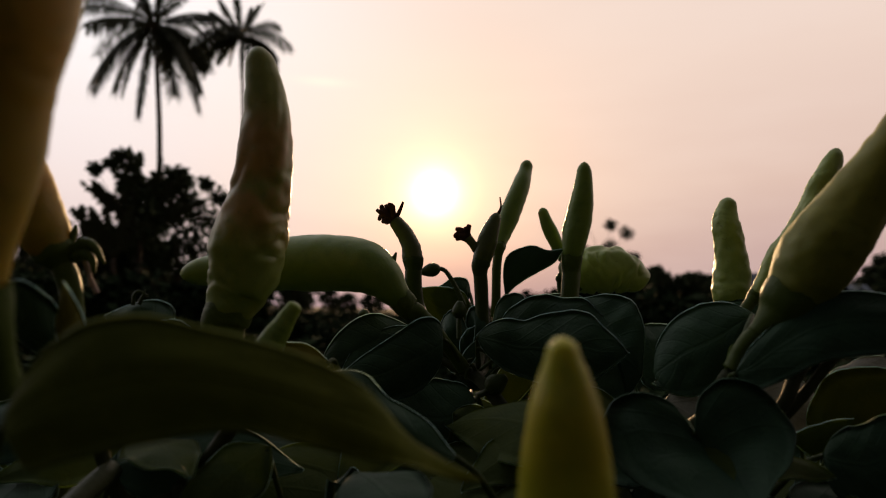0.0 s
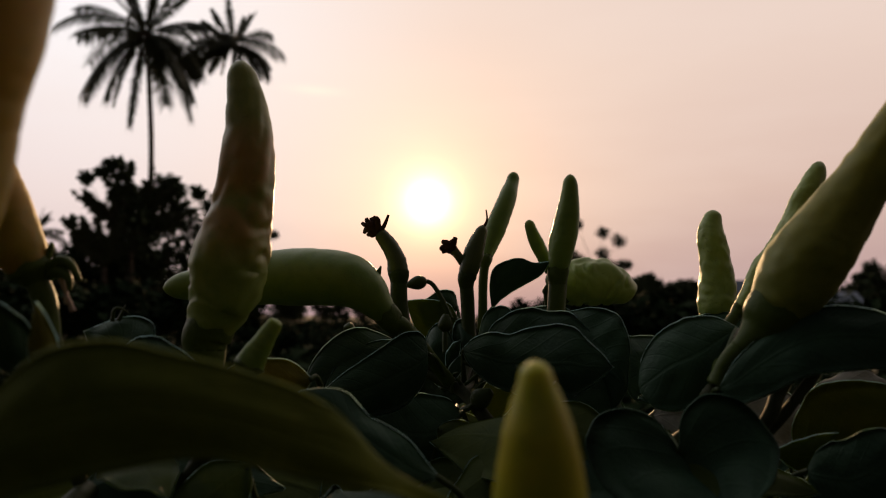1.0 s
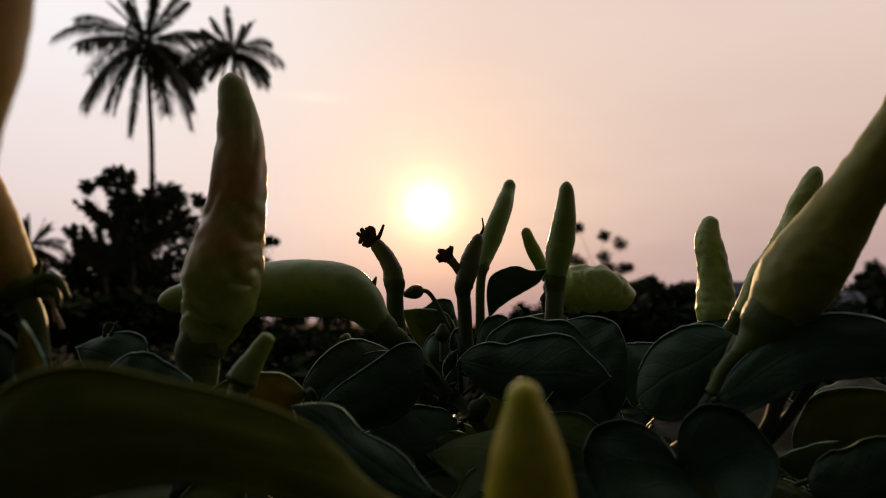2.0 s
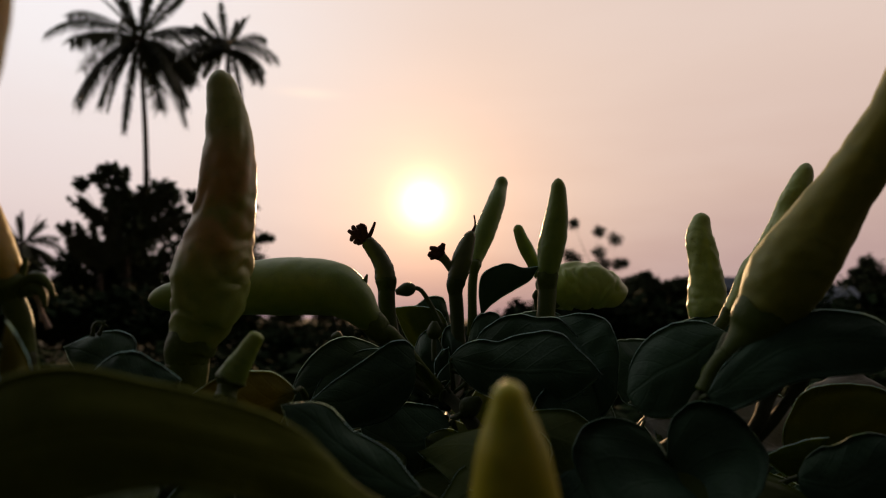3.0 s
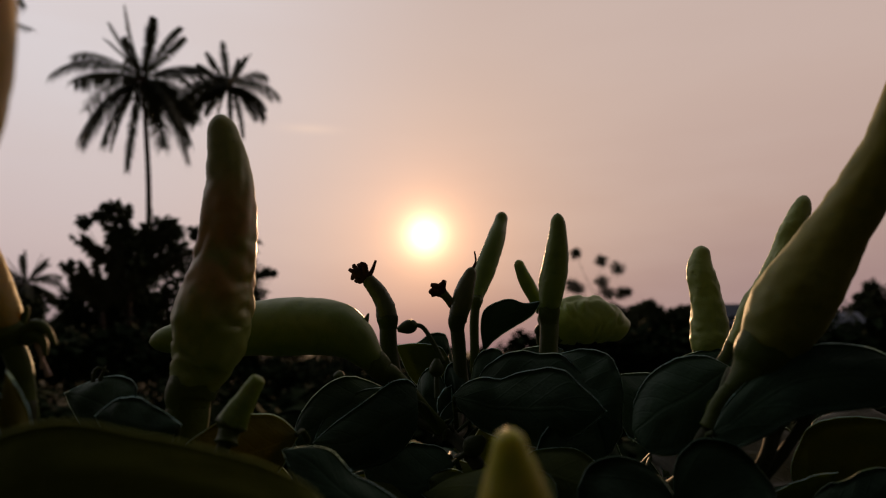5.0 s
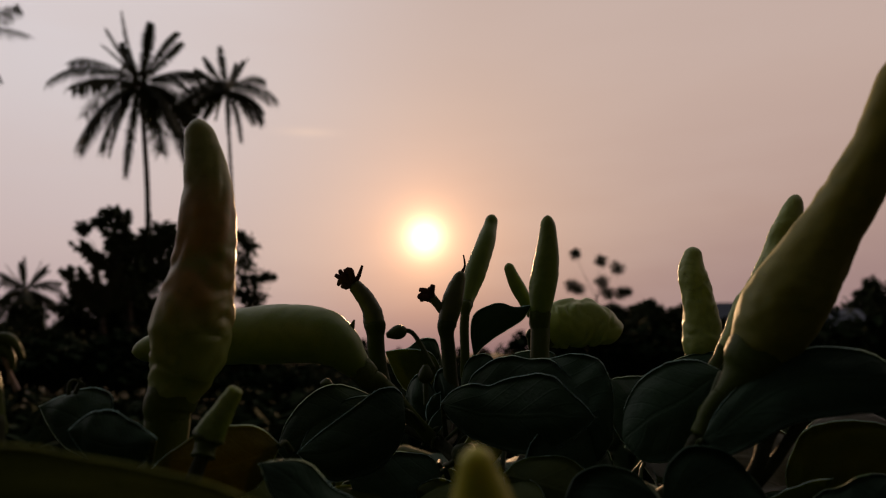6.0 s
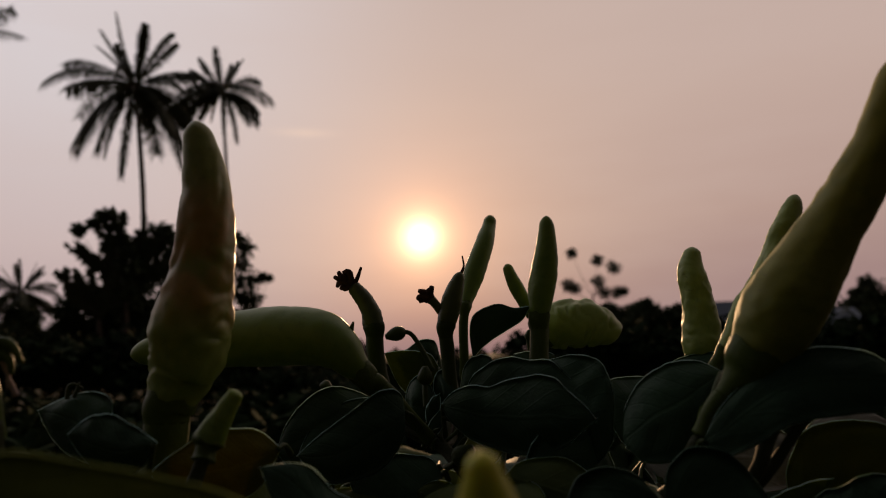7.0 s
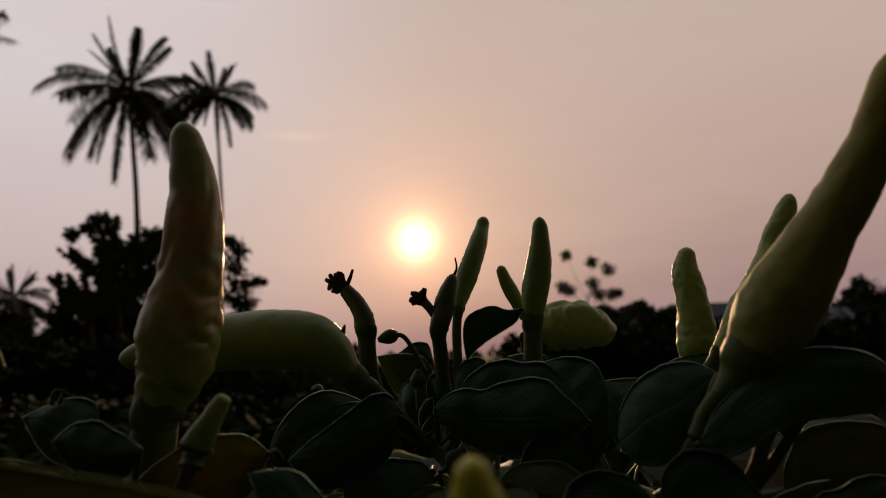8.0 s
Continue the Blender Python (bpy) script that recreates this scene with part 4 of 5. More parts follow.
# pods
chilli(plant_front, [(-0.04141, 0.13450, 0.59805), (-0.04064, 0.13450, 0.59998), (-0.03968, 0.13450, 0.60268), (-0.03859, 0.13400, 0.60601), (-0.03813, 0.13400, 0.61056), (-0.03690, 0.13350, 0.61575), (-0.03585, 0.13300, 0.62029), (-0.03549, 0.13250, 0.62570), (-0.03524, 0.13200, 0.63112), (-0.03546, 0.13200, 0.63668), (-0.03597, 0.13150, 0.64212), (-0.03680, 0.13150, 0.64662), (-0.03749, 0.13150, 0.65013)], 0.00705, BLUSH, "upright olive-green chilli with a faint orange flush", stalk=[(-0.04208, 0.13450, 0.59390), (-0.04246, 0.13450, 0.58809), (-0.04233, 0.13400, 0.58448)], stalk_radius=0.004, profile=[(0.000, 0.611), (0.083, 0.689), (0.167, 0.813), (0.250, 0.935), (0.333, 1.000), (0.417, 0.985), (0.500, 0.862), (0.583, 0.755), (0.667, 0.709), (0.750, 0.650), (0.833, 0.511), (0.917, 0.389), (1.000, 0.343)], lumps=0.1, creases=0.11, folds=10.0, smooth_end=0.04, calyx=1.0, fine=(130, 64), funnel=0.55)
chilli(plant, [(-0.00896, 0.16000, 0.60137), (-0.01145, 0.16000, 0.60392), (-0.01414, 0.16050, 0.60674), (-0.01815, 0.16200, 0.60924), (-0.02321, 0.16400, 0.61022), (-0.02997, 0.16600, 0.61027), (-0.03986, 0.16800, 0.61002), (-0.04994, 0.17000, 0.60907), (-0.05779, 0.17100, 0.60808), (-0.06490, 0.17100, 0.60706)], 0.00698, GREEN, "thick yellow-green chilli lying sideways", stalk=[(-0.00584, 0.16000, 0.59948), (-0.00298, 0.16000, 0.59708), (0.00012, 0.16100, 0.59312), (0.00513, 0.16600, 0.58661)], stalk_radius=0.0015, profile=[(0.000, 0.350), (0.111, 0.517), (0.222, 0.705), (0.333, 0.901), (0.444, 0.969), (0.556, 1.000), (0.667, 0.934), (0.778, 0.747), (0.889, 0.534), (1.000, 0.434)], lumps=0.03, creases=0.03, funnel=0.8, calyx=1.0, fine=(84, 40))
chilli(plant, [(0.01551, 0.19500, 0.61837), (0.01643, 0.19700, 0.62177), (0.01818, 0.19900, 0.62689), (0.02047, 0.20100, 0.63281), (0.02232, 0.20300, 0.63786), (0.02352, 0.20500, 0.64181), (0.02431, 0.20600, 0.64546)], 0.00297, GREEN, "small upright green chilli", stalk=[(0.01467, 0.19400, 0.61197), (0.01469, 0.19400, 0.60414), (0.01476, 0.19500, 0.59853)], stalk_radius=0.0013, profile=[(0.000, 0.535), (0.167, 0.758), (0.333, 0.987), (0.500, 1.000), (0.667, 0.872), (0.833, 0.683), (1.000, 0.573)], lumps=0.05, creases=0.02)
chilli(plant, [(0.03446, 0.18700, 0.61481), (0.03496, 0.18700, 0.61909), (0.03545, 0.18700, 0.62246), (0.03609, 0.18700, 0.62554), (0.03649, 0.18650, 0.62856), (0.03690, 0.18600, 0.63235), (0.03716, 0.18550, 0.63644), (0.03712, 0.18500, 0.64083)], 0.00359, GREEN, "upright slender green chilli", stalk=[(0.03427, 0.18700, 0.61026), (0.03375, 0.18600, 0.60496), (0.03355, 0.18600, 0.59944)], stalk_radius=0.0025, profile=[(0.000, 0.719), (0.143, 0.933), (0.286, 0.998), (0.429, 1.000), (0.571, 0.914), (0.714, 0.786), (0.857, 0.637), (1.000, 0.467)], lumps=0.05, creases=0.04, folds=8.0, fine=(84, 36))
chilli(plant, [(0.03327, 0.19400, 0.61528), (0.03155, 0.19400, 0.61874), (0.02984, 0.19400, 0.62222), (0.02827, 0.19400, 0.62571), (0.02702, 0.19400, 0.62938)], 0.00198, GREEN, "tiny green chilli beside a larger one", stalk=[(0.03384, 0.19400, 0.60899), (0.03438, 0.19200, 0.59967)], stalk_radius=0.001, profile=[(0.000, 0.717), (0.250, 0.958), (0.500, 1.000), (0.750, 0.882), (1.000, 0.642)], lumps=0.04)
chilli(plant, [(0.03793, 0.20600, 0.61146), (0.04128, 0.20600, 0.61215), (0.04548, 0.20600, 0.61303), (0.05050, 0.20600, 0.61290), (0.05466, 0.20600, 0.61160), (0.05764, 0.20600, 0.61012), (0.05961, 0.20600, 0.60864)], 0.00669, PALE, "short thick wrinkled pale green chilli", stalk=[(0.03473, 0.20600, 0.60777), (0.03585, 0.20400, 0.60034)], stalk_radius=0.0012, profile=[(0.000, 0.749), (0.167, 0.949), (0.333, 1.000), (0.500, 0.975), (0.667, 0.825), (0.833, 0.624), (1.000, 0.449)], lumps=0.03, creases=0.2, folds=6.0, funnel=0.5, fine=(120, 56))
chilli(plant, [(0.06810, 0.16550, 0.60345), (0.06808, 0.16550, 0.60692), (0.06810, 0.16550, 0.61161), (0.06786, 0.16550, 0.61633), (0.06714, 0.16500, 0.62102), (0.06710, 0.16500, 0.62373), (0.06745, 0.16500, 0.62619), (0.06767, 0.16500, 0.62866)], 0.00429, PALE, "upright pale green chilli with a blunt tip", stalk=[(0.06828, 0.16600, 0.59894), (0.06796, 0.16600, 0.59365)], stalk_radius=0.0013, profile=[(0.000, 0.842), (0.143, 1.000), (0.286, 0.987), (0.429, 0.896), (0.571, 0.786), (0.714, 0.661), (0.857, 0.505), (1.000, 0.379)], lumps=0.1, creases=0.09, folds=7.0, fine=(110, 48), funnel=0.4)
chilli(plant, [(0.06362, 0.14200, 0.60474), (0.06596, 0.14200, 0.60855), (0.06978, 0.14200, 0.61436), (0.07364, 0.14200, 0.62045), (0.07672, 0.14200, 0.62636), (0.07892, 0.14200, 0.63077), (0.08115, 0.14200, 0.63557)], 0.00232, PALE, "slender pale chilli leaning behind a larger one", stalk=[(0.05941, 0.14000, 0.59940), (0.05292, 0.12800, 0.59046)], stalk_radius=0.0012, profile=[(0.000, 0.593), (0.167, 0.842), (0.333, 0.995), (0.500, 1.000), (0.667, 0.979), (0.833, 0.882), (1.000, 0.708)], lumps=0.13, creases=0.12, folds=9.0, fine=(84, 40))
chilli(plant, [(0.05962, 0.11950, 0.60403), (0.06151, 0.11850, 0.60757), (0.06322, 0.11700, 0.61103), (0.06507, 0.11550, 0.61453), (0.06687, 0.11400, 0.61795), (0.06944, 0.11100, 0.62356), (0.07181, 0.10800, 0.62864), (0.07389, 0.10400, 0.63521), (0.07525, 0.10000, 0.64263), (0.07565, 0.09800, 0.64699)], 0.00628, LIME, "large leaning yellow-green chilli", stalk=[(0.05269, 0.12100, 0.59588), (0.05058, 0.12200, 0.59100)], stalk_radius=0.0016, profile=[(0.000, 0.707), (0.111, 0.918), (0.222, 1.000), (0.333, 0.961), (0.444, 0.870), (0.556, 0.742), (0.667, 0.655), (0.778, 0.594), (0.889, 0.496), (1.000, 0.317)], lumps=0.085, creases=0.045, folds=7.0, funnel=1.5, calyx=0.97, fine=(130, 56))
chilli(plant_front, [(0.01124, 0.06400, 0.57205), (0.01131, 0.06350, 0.57828), (0.01120, 0.06250, 0.58374), (0.01100, 0.06150, 0.58820), (0.01070, 0.06050, 0.59165), (0.01046, 0.06000, 0.59428), (0.01026, 0.05950, 0.59620), (0.01013, 0.05950, 0.59801)], 0.00449, YELLOW, "yellow-green chilli with a rounded tip", stalk=[(0.01113, 0.06600, 0.56819)], stalk_radius=0.0013, profile=[(0.000, 0.954), (0.143, 1.000), (0.286, 0.950), (0.429, 0.835), (0.571, 0.678), (0.714, 0.506), (0.857, 0.336), (1.000, 0.253)], lumps=0.04, creases=0.02, fine=(64, 32))
chilli(plant_front, [(-0.04228, 0.06400, 0.60038), (-0.04248, 0.06300, 0.60445), (-0.04229, 0.06200, 0.60897), (-0.04180, 0.06100, 0.61341), (-0.04120, 0.06000, 0.61775), (-0.04026, 0.05900, 0.62151), (-0.03894, 0.05800, 0.62518), (-0.03732, 0.05700, 0.62978), (-0.03609, 0.05650, 0.63457), (-0.03506, 0.05600, 0.63935)], 0.00625, AMBER, "large amber-yellow chilli seen close", stalk=[(-0.04207, 0.06550, 0.59620), (-0.04197, 0.06800, 0.59122)], stalk_radius=0.0017, profile=[(0.000, 0.299), (0.111, 0.494), (0.222, 0.717), (0.333, 0.855), (0.444, 0.911), (0.556, 0.964), (0.667, 1.000), (0.778, 0.928), (0.889, 0.772), (1.000, 0.509)], lumps=0.02, creases=0.03, fine=(72, 36))
chilli(plant_front, [(-0.05866, 0.10450, 0.60718), (-0.06011, 0.10400, 0.60975), (-0.06169, 0.10350, 0.61306), (-0.06274, 0.10250, 0.61672), (-0.06428, 0.10150, 0.62159), (-0.06596, 0.10050, 0.62725), (-0.06728, 0.09950, 0.63287)], 0.00399, AMBER, "amber-yellow chilli behind a larger one", stalk=[(-0.05655, 0.10500, 0.60266), (-0.05603, 0.10550, 0.59884), (-0.05584, 0.10600, 0.59501)], stalk_radius=0.0017, profile=[(0.000, 0.705), (0.167, 0.917), (0.333, 1.000), (0.500, 0.972), (0.667, 0.862), (0.833, 0.690), (1.000, 0.458)], lumps=0.05, creases=0.03, funnel=0.6, calyx=1.02, fine=(64, 32))
chilli(plant_front, [(-0.02882, 0.11700, 0.59287), (-0.02813, 0.11700, 0.59434), (-0.02717, 0.11700, 0.59611), (-0.02611, 0.11700, 0.59778), (-0.02522, 0.11700, 0.59918), (-0.02443, 0.11700, 0.60049)], 0.00252, GREEN, "tiny young pale green chilli", stalk=[(-0.02935, 0.11600, 0.59003)], stalk_radius=0.0017, profile=[(0.000, 1.000), (0.200, 0.927), (0.400, 0.780), (0.600, 0.670), (0.800, 0.578), (1.000, 0.466)], lumps=0.1, calyx=1.06, funnel=0.5)

# two young pods with dried flowers on them
pod = chilli(plant, [(-0.00789, 0.17500, 0.61263), (-0.00836, 0.17500, 0.61533), (-0.00983, 0.17500, 0.61831), (-0.01158, 0.17500, 0.62073), (-0.01332, 0.17500, 0.62258)], 0.00255, YOUNG, "young dark green pod bent like a hook", stalk=[(-0.00766, 0.17500, 0.60726), (-0.00717, 0.17500, 0.60304), (-0.00639, 0.17500, 0.59787)], stalk_radius=0.0022, profile=[(0.000, 1.000), (0.250, 0.974), (0.500, 0.836), (0.750, 0.726), (1.000, 0.671)], lumps=0.1, calyx=1.04, fine=(36, 16), funnel=1.1)
withered_flower(pod, (-0.01347, 0.17500, 0.62273), (-0.7, 0, 0.5), 0.0042, 5)
fb = bmesh.new()
tube(fb, [(-0.01247, 0.17500, 0.62302), (-0.01161, 0.17450, 0.62469), (-0.01075, 0.17400, 0.62693)], [0.0006, 0.0005, 0.0003], 8, 6)
part("style", fb, WITHERED, pod)
pod = chilli(plant, [(0.01000, 0.18700, 0.61308), (0.01060, 0.18700, 0.61582), (0.01150, 0.18700, 0.61919), (0.01270, 0.18700, 0.62257), (0.01422, 0.18700, 0.62673)], 0.00289, YOUNG, "young dark green pod with a pointed style", stalk=[(0.01003, 0.18700, 0.60703), (0.01036, 0.18700, 0.60178), (0.01069, 0.18700, 0.59536)], stalk_radius=0.0019, profile=[(0.000, 0.839), (0.250, 0.998), (0.500, 1.000), (0.750, 0.791), (1.000, 0.423)], lumps=0.08, calyx=1.0, fine=(36, 16), funnel=1.3)
fb = bmesh.new()
tube(fb, [(0.00877, 0.18700, 0.61642), (0.00755, 0.18700, 0.61793), (0.00617, 0.18700, 0.61960)], [0.0014, 0.0012, 0.0013], 8, 8)
part("side_stalk", fb, YOUNG, pod)
withered_flower(pod, (0.00616, 0.18700, 0.61975), (-0.8, 0, 0.6), 0.0035, 9, 0.30)
fb = bmesh.new()
tube(fb, [(0.01407, 0.18700, 0.62596), (0.01498, 0.18700, 0.62813), (0.01467, 0.18700, 0.63091)], [0.0005, 0.0003, 0.0002], 8, 6)
part("style", fb, WITHERED, pod)

# flower buds
flower_bud(plant, [(0.00612, 0.19500, 0.60096), (0.00340, 0.19600, 0.60644), (0.00049, 0.19700, 0.61089), (-0.00239, 0.19700, 0.61182)], ((-0.00112, 0.19700, 0.61183), (-0.00668, 0.19700, 0.61035)), 0.0022, "small drooping green flower bud")
flower_bud(plant, [(0.03634, 0.15000, 0.59091), (0.03532, 0.14900, 0.59286), (0.03405, 0.14800, 0.59409)], ((0.03452, 0.14800, 0.59374), (0.03240, 0.14800, 0.59525)), 0.0013, "tiny green flower bud")
flower_bud(plant, [(0.00847, 0.16200, 0.58067), (0.00993, 0.16000, 0.58157), (0.01115, 0.15900, 0.58257)], ((0.01039, 0.15900, 0.58232), (0.01461, 0.15800, 0.58544)), 0.0026, "plump dark green flower bud")
flower_bud(plant, [(0.00435, 0.17800, 0.59252), (0.00419, 0.17900, 0.59602), (0.00417, 0.18000, 0.59856)], ((0.00418, 0.18000, 0.59785), (0.00429, 0.18000, 0.60245)), 0.0022, "small upright green flower bud")
flower_bud(plant, [(-0.02048, 0.17800, 0.59444), (-0.02039, 0.17800, 0.59656), (-0.02027, 0.17800, 0.59769)], ((-0.02026, 0.17800, 0.59741), (-0.01975, 0.17800, 0.59968)), 0.0017, "tiny pale flower bud")
flower_bud(plant, [(0.03317, 0.19600, 0.60432), (0.03256, 0.19600, 0.60747), (0.03241, 0.19600, 0.60905)], ((0.03241, 0.19600, 0.60842), (0.03275, 0.19600, 0.61128)), 0.0012, "tiny green flower bud")

# short bracts and leaf scars round the fork
rng = random.Random(77)
for k in range(8):
    a = FORK + Vector((rng.uniform(-0.004, 0.005), rng.uniform(-0.002, 0.002), rng.uniform(-0.002, 0.006)))
    d = Vector((rng.uniform(-0.8, 0.8), rng.uniform(-0.6, 0.2), rng.uniform(0.3, 1.0))).normalized()
    bb = bmesh.new()
    reach = rng.uniform(0.003, 0.0065)
    tube(bb, [a, a + d * reach * 0.6, a + d * reach + Vector((rng.uniform(-0.001, 0.001), 0, -0.0004))], [0.0004, 0.0005, 0.0001], 8, 6)
    part("bract", bb, STALK, plant)
for k in range(2):
    a = FORK + Vector((rng.uniform(-0.004, 0.004), rng.uniform(0.001, 0.006), rng.uniform(0.001, 0.005)))
    d = Vector((rng.uniform(-0.8, 0.8), rng.uniform(-0.3, 0.3), 0.8)).normalized()
    leaf(plant, a, a + d * rng.uniform(0.006, 0.010), 0.0032, (rng.uniform(-0.5, 0.5), -0.9, 0.3), (0, 0, 0.0005), -16, 0.0006, LEAF, a - d * 0.002)

# curled fleshy lobes of a split calyx
lb = bmesh.new()
tube(lb, [(-0.0562, 0.1047, 0.6071), (-0.0541, 0.1040, 0.6085), (-0.0523, 0.1036, 0.6078), (-0.0509, 0.1038, 0.6056)], [0.0010, 0.0010, 0.0007, 0.0003], 14, 10)
tube(lb, [(-0.0558, 0.1047, 0.6065), (-0.0538, 0.1037, 0.6069), (-0.0524, 0.1033, 0.6059), (-0.0521, 0.1034, 0.6041)], [0.0010, 0.0009, 0.0006, 0.0003], 14, 10)
tube(lb, [(-0.0566, 0.1045, 0.6086), (-0.0559, 0.1044, 0.6105), (-0.0558, 0.1043, 0.6114)], [0.0007, 0.0005, 0.0002], 10, 8)
part("calyx_lobe", lb, CALYX, plant_front, "curled green calyx lobes")

# dried styles hanging by a calyx
sb = bmesh.new()
tube(sb, [(-0.0544, 0.1048, 0.6059), (-0.0534, 0.1050, 0.6036), (-0.0523, 0.1052, 0.6011)], [0.0003, 0.00025, 0.0005], 10, 6)
tube(sb, [(-0.0541, 0.1048, 0.6060), (-0.0535, 0.1049, 0.6044), (-0.0533, 0.1051, 0.6021)], [0.0003, 0.00025, 0.0004], 10, 6)
part("dried_style", sb, FILAMENT, plant_front, "thin dried flower styles")

tb = bmesh.new()
tube(tb, [(-0.01302, 0.16050, 0.60895), (-0.01189, 0.16050, 0.61104), (-0.01115, 0.16050, 0.61300)], [0.0011, 0.0008, 0.0002], 8, 7)
part("calyx_tooth", tb, CALYX, plant, "small upright calyx tooth")
tb = bmesh.new()
tube(tb, [(-0.0566, 0.1274, 0.5994), (-0.0564, 0.1272, 0.6013), (-0.0555, 0.1272, 0.6019), (-0.0539, 0.1273, 0.6011)], [0.0004, 0.0003, 0.0002], 12, 6)
tube(tb, [(-0.0555, 0.1274, 0.5996), (-0.0549, 0.1273, 0.6011), (-0.0544, 0.1272, 0.6023)], [0.0004, 0.0003, 0.0001], 10, 6)
part("tendril", tb, STALK, plant_front, "thin curled pale filaments")

# leaves: two margins from foot to tip, and the place where the leafstalk starts
spread_leaf(plant_front, [(-0.03755, 0.06200, 0.58933), (-0.03683, 0.06050, 0.59307), (-0.03298, 0.05950, 0.59659), (-0.02877, 0.05900, 0.59833), (-0.02499, 0.05900, 0.59885), (-0.01935, 0.05950, 0.59766), (-0.01386, 0.06100, 0.59614), (-0.00968, 0.06300, 0.59438), (-0.00625, 0.06500, 0.59199), (-0.00261, 0.06800, 0.58787), (0.00427, 0.07300, 0.58296)], [(-0.03755, 0.06200, 0.58933), (-0.03506, 0.06000, 0.58564), (-0.03080, 0.05900, 0.58689), (-0.02550, 0.05850, 0.58823), (-0.02089, 0.05850, 0.58917), (-0.01639, 0.05900, 0.58957), (-0.01243, 0.06050, 0.58857), (-0.00882, 0.06250, 0.58727), (-0.00445, 0.06450, 0.58613), (-0.00035, 0.06800, 0.58433), (0.00428, 0.07300, 0.58240)], LEAF_OLIVE, (-0.04298, 0.06800, 0.58374), 0.05, edge_mat=LEAF_OLIVE, wave=0.0007)
spread_leaf(plant_front, [(0.00288, 0.10400, 0.57848), (0.00055, 0.10500, 0.58064), (-0.00168, 0.10600, 0.58302), (-0.00463, 0.10700, 0.58497), (-0.00832, 0.10800, 0.58662), (-0.01143, 0.10900, 0.58950), (-0.01474, 0.10900, 0.59033), (-0.01887, 0.10900, 0.58979)], [(0.00288, 0.10400, 0.57848), (-0.00113, 0.10300, 0.57727), (-0.00517, 0.10300, 0.57802), (-0.00938, 0.10400, 0.58014), (-0.01288, 0.10500, 0.58312), (-0.01622, 0.10700, 0.58562), (-0.01775, 0.10800, 0.58797), (-0.01887, 0.10900, 0.58979)], LEAF, (0.01085, 0.11300, 0.56747), 0.06)
spread_leaf(plant_front, [(-0.04364, 0.12400, 0.59009), (-0.04705, 0.12600, 0.59285), (-0.04855, 0.12700, 0.59627), (-0.04950, 0.12800, 0.59876), (-0.05174, 0.12900, 0.60006), (-0.05485, 0.12900, 0.60034), (-0.05790, 0.12900, 0.59949), (-0.06240, 0.12900, 0.59741)], [(-0.04364, 0.12400, 0.59009), (-0.04677, 0.12460, 0.58875), (-0.05019, 0.12569, 0.58857), (-0.05375, 0.12685, 0.58933), (-0.05682, 0.12785, 0.59071), (-0.05939, 0.12869, 0.59272), (-0.06153, 0.12960, 0.59504), (-0.06240, 0.12900, 0.59741)], LEAF, (-0.04265, 0.12400, 0.58201), 0.1)
spread_leaf(plant_front, [(-0.03656, 0.11600, 0.59288), (-0.03978, 0.11700, 0.59462), (-0.04210, 0.11800, 0.59585), (-0.04492, 0.11900, 0.59700), (-0.04729, 0.11900, 0.59708), (-0.04916, 0.11900, 0.59650), (-0.05140, 0.11800, 0.59429)], [(-0.03656, 0.11600, 0.59288), (-0.03906, 0.11700, 0.58940), (-0.04223, 0.11820, 0.58778), (-0.04537, 0.11900, 0.58776), (-0.04788, 0.11920, 0.58901), (-0.04980, 0.11900, 0.59116), (-0.05140, 0.11800, 0.59429)], LEAF, (-0.04171, 0.12200, 0.57849), 0.1)
# the yellow, more translucent leaf colour imitates sunlight on this small leaf
spread_leaf(plant_front, [(-0.04587, 0.09100, 0.59311), (-0.04571, 0.09000, 0.59566), (-0.04588, 0.08900, 0.59783), (-0.04645, 0.08800, 0.59995), (-0.04816, 0.08800, 0.60225)], [(-0.04587, 0.09100, 0.59311), (-0.04751, 0.08850, 0.59319), (-0.04852, 0.08800, 0.59577), (-0.04860, 0.08800, 0.59875), (-0.04816, 0.08800, 0.60225)], LEAF_YELLOW, (-0.04851, 0.10200, 0.58316), 0.15)
spread_leaf(plant_front, [(-0.04676, 0.09400, 0.59282), (-0.04922, 0.09200, 0.59659), (-0.05058, 0.08900, 0.60025), (-0.05299, 0.08700, 0.60233), (-0.05502, 0.08600, 0.60148)], [(-0.04676, 0.09400, 0.59282), (-0.05070, 0.09524, 0.59111), (-0.05455, 0.09400, 0.59276), (-0.05637, 0.09124, 0.59649), (-0.05502, 0.08600, 0.60148)], LEAF, (-0.04891, 0.10200, 0.58316), 0.1)
spread_leaf(plant_front, [(-0.02100, 0.13200, 0.58953), (-0.02499, 0.13300, 0.59254), (-0.02900, 0.13200, 0.59310), (-0.03366, 0.13000, 0.59247), (-0.03773, 0.12700, 0.58986), (-0.04125, 0.12600, 0.58678)], [(-0.02100, 0.13200, 0.58953), (-0.02437, 0.13153, 0.58313), (-0.02951, 0.13171, 0.58043), (-0.03440, 0.13071, 0.58036), (-0.03841, 0.12853, 0.58246), (-0.04125, 0.12600, 0.58678)], LEAF_YELLOW, (-0.02032, 0.13800, 0.58769), 0.06)
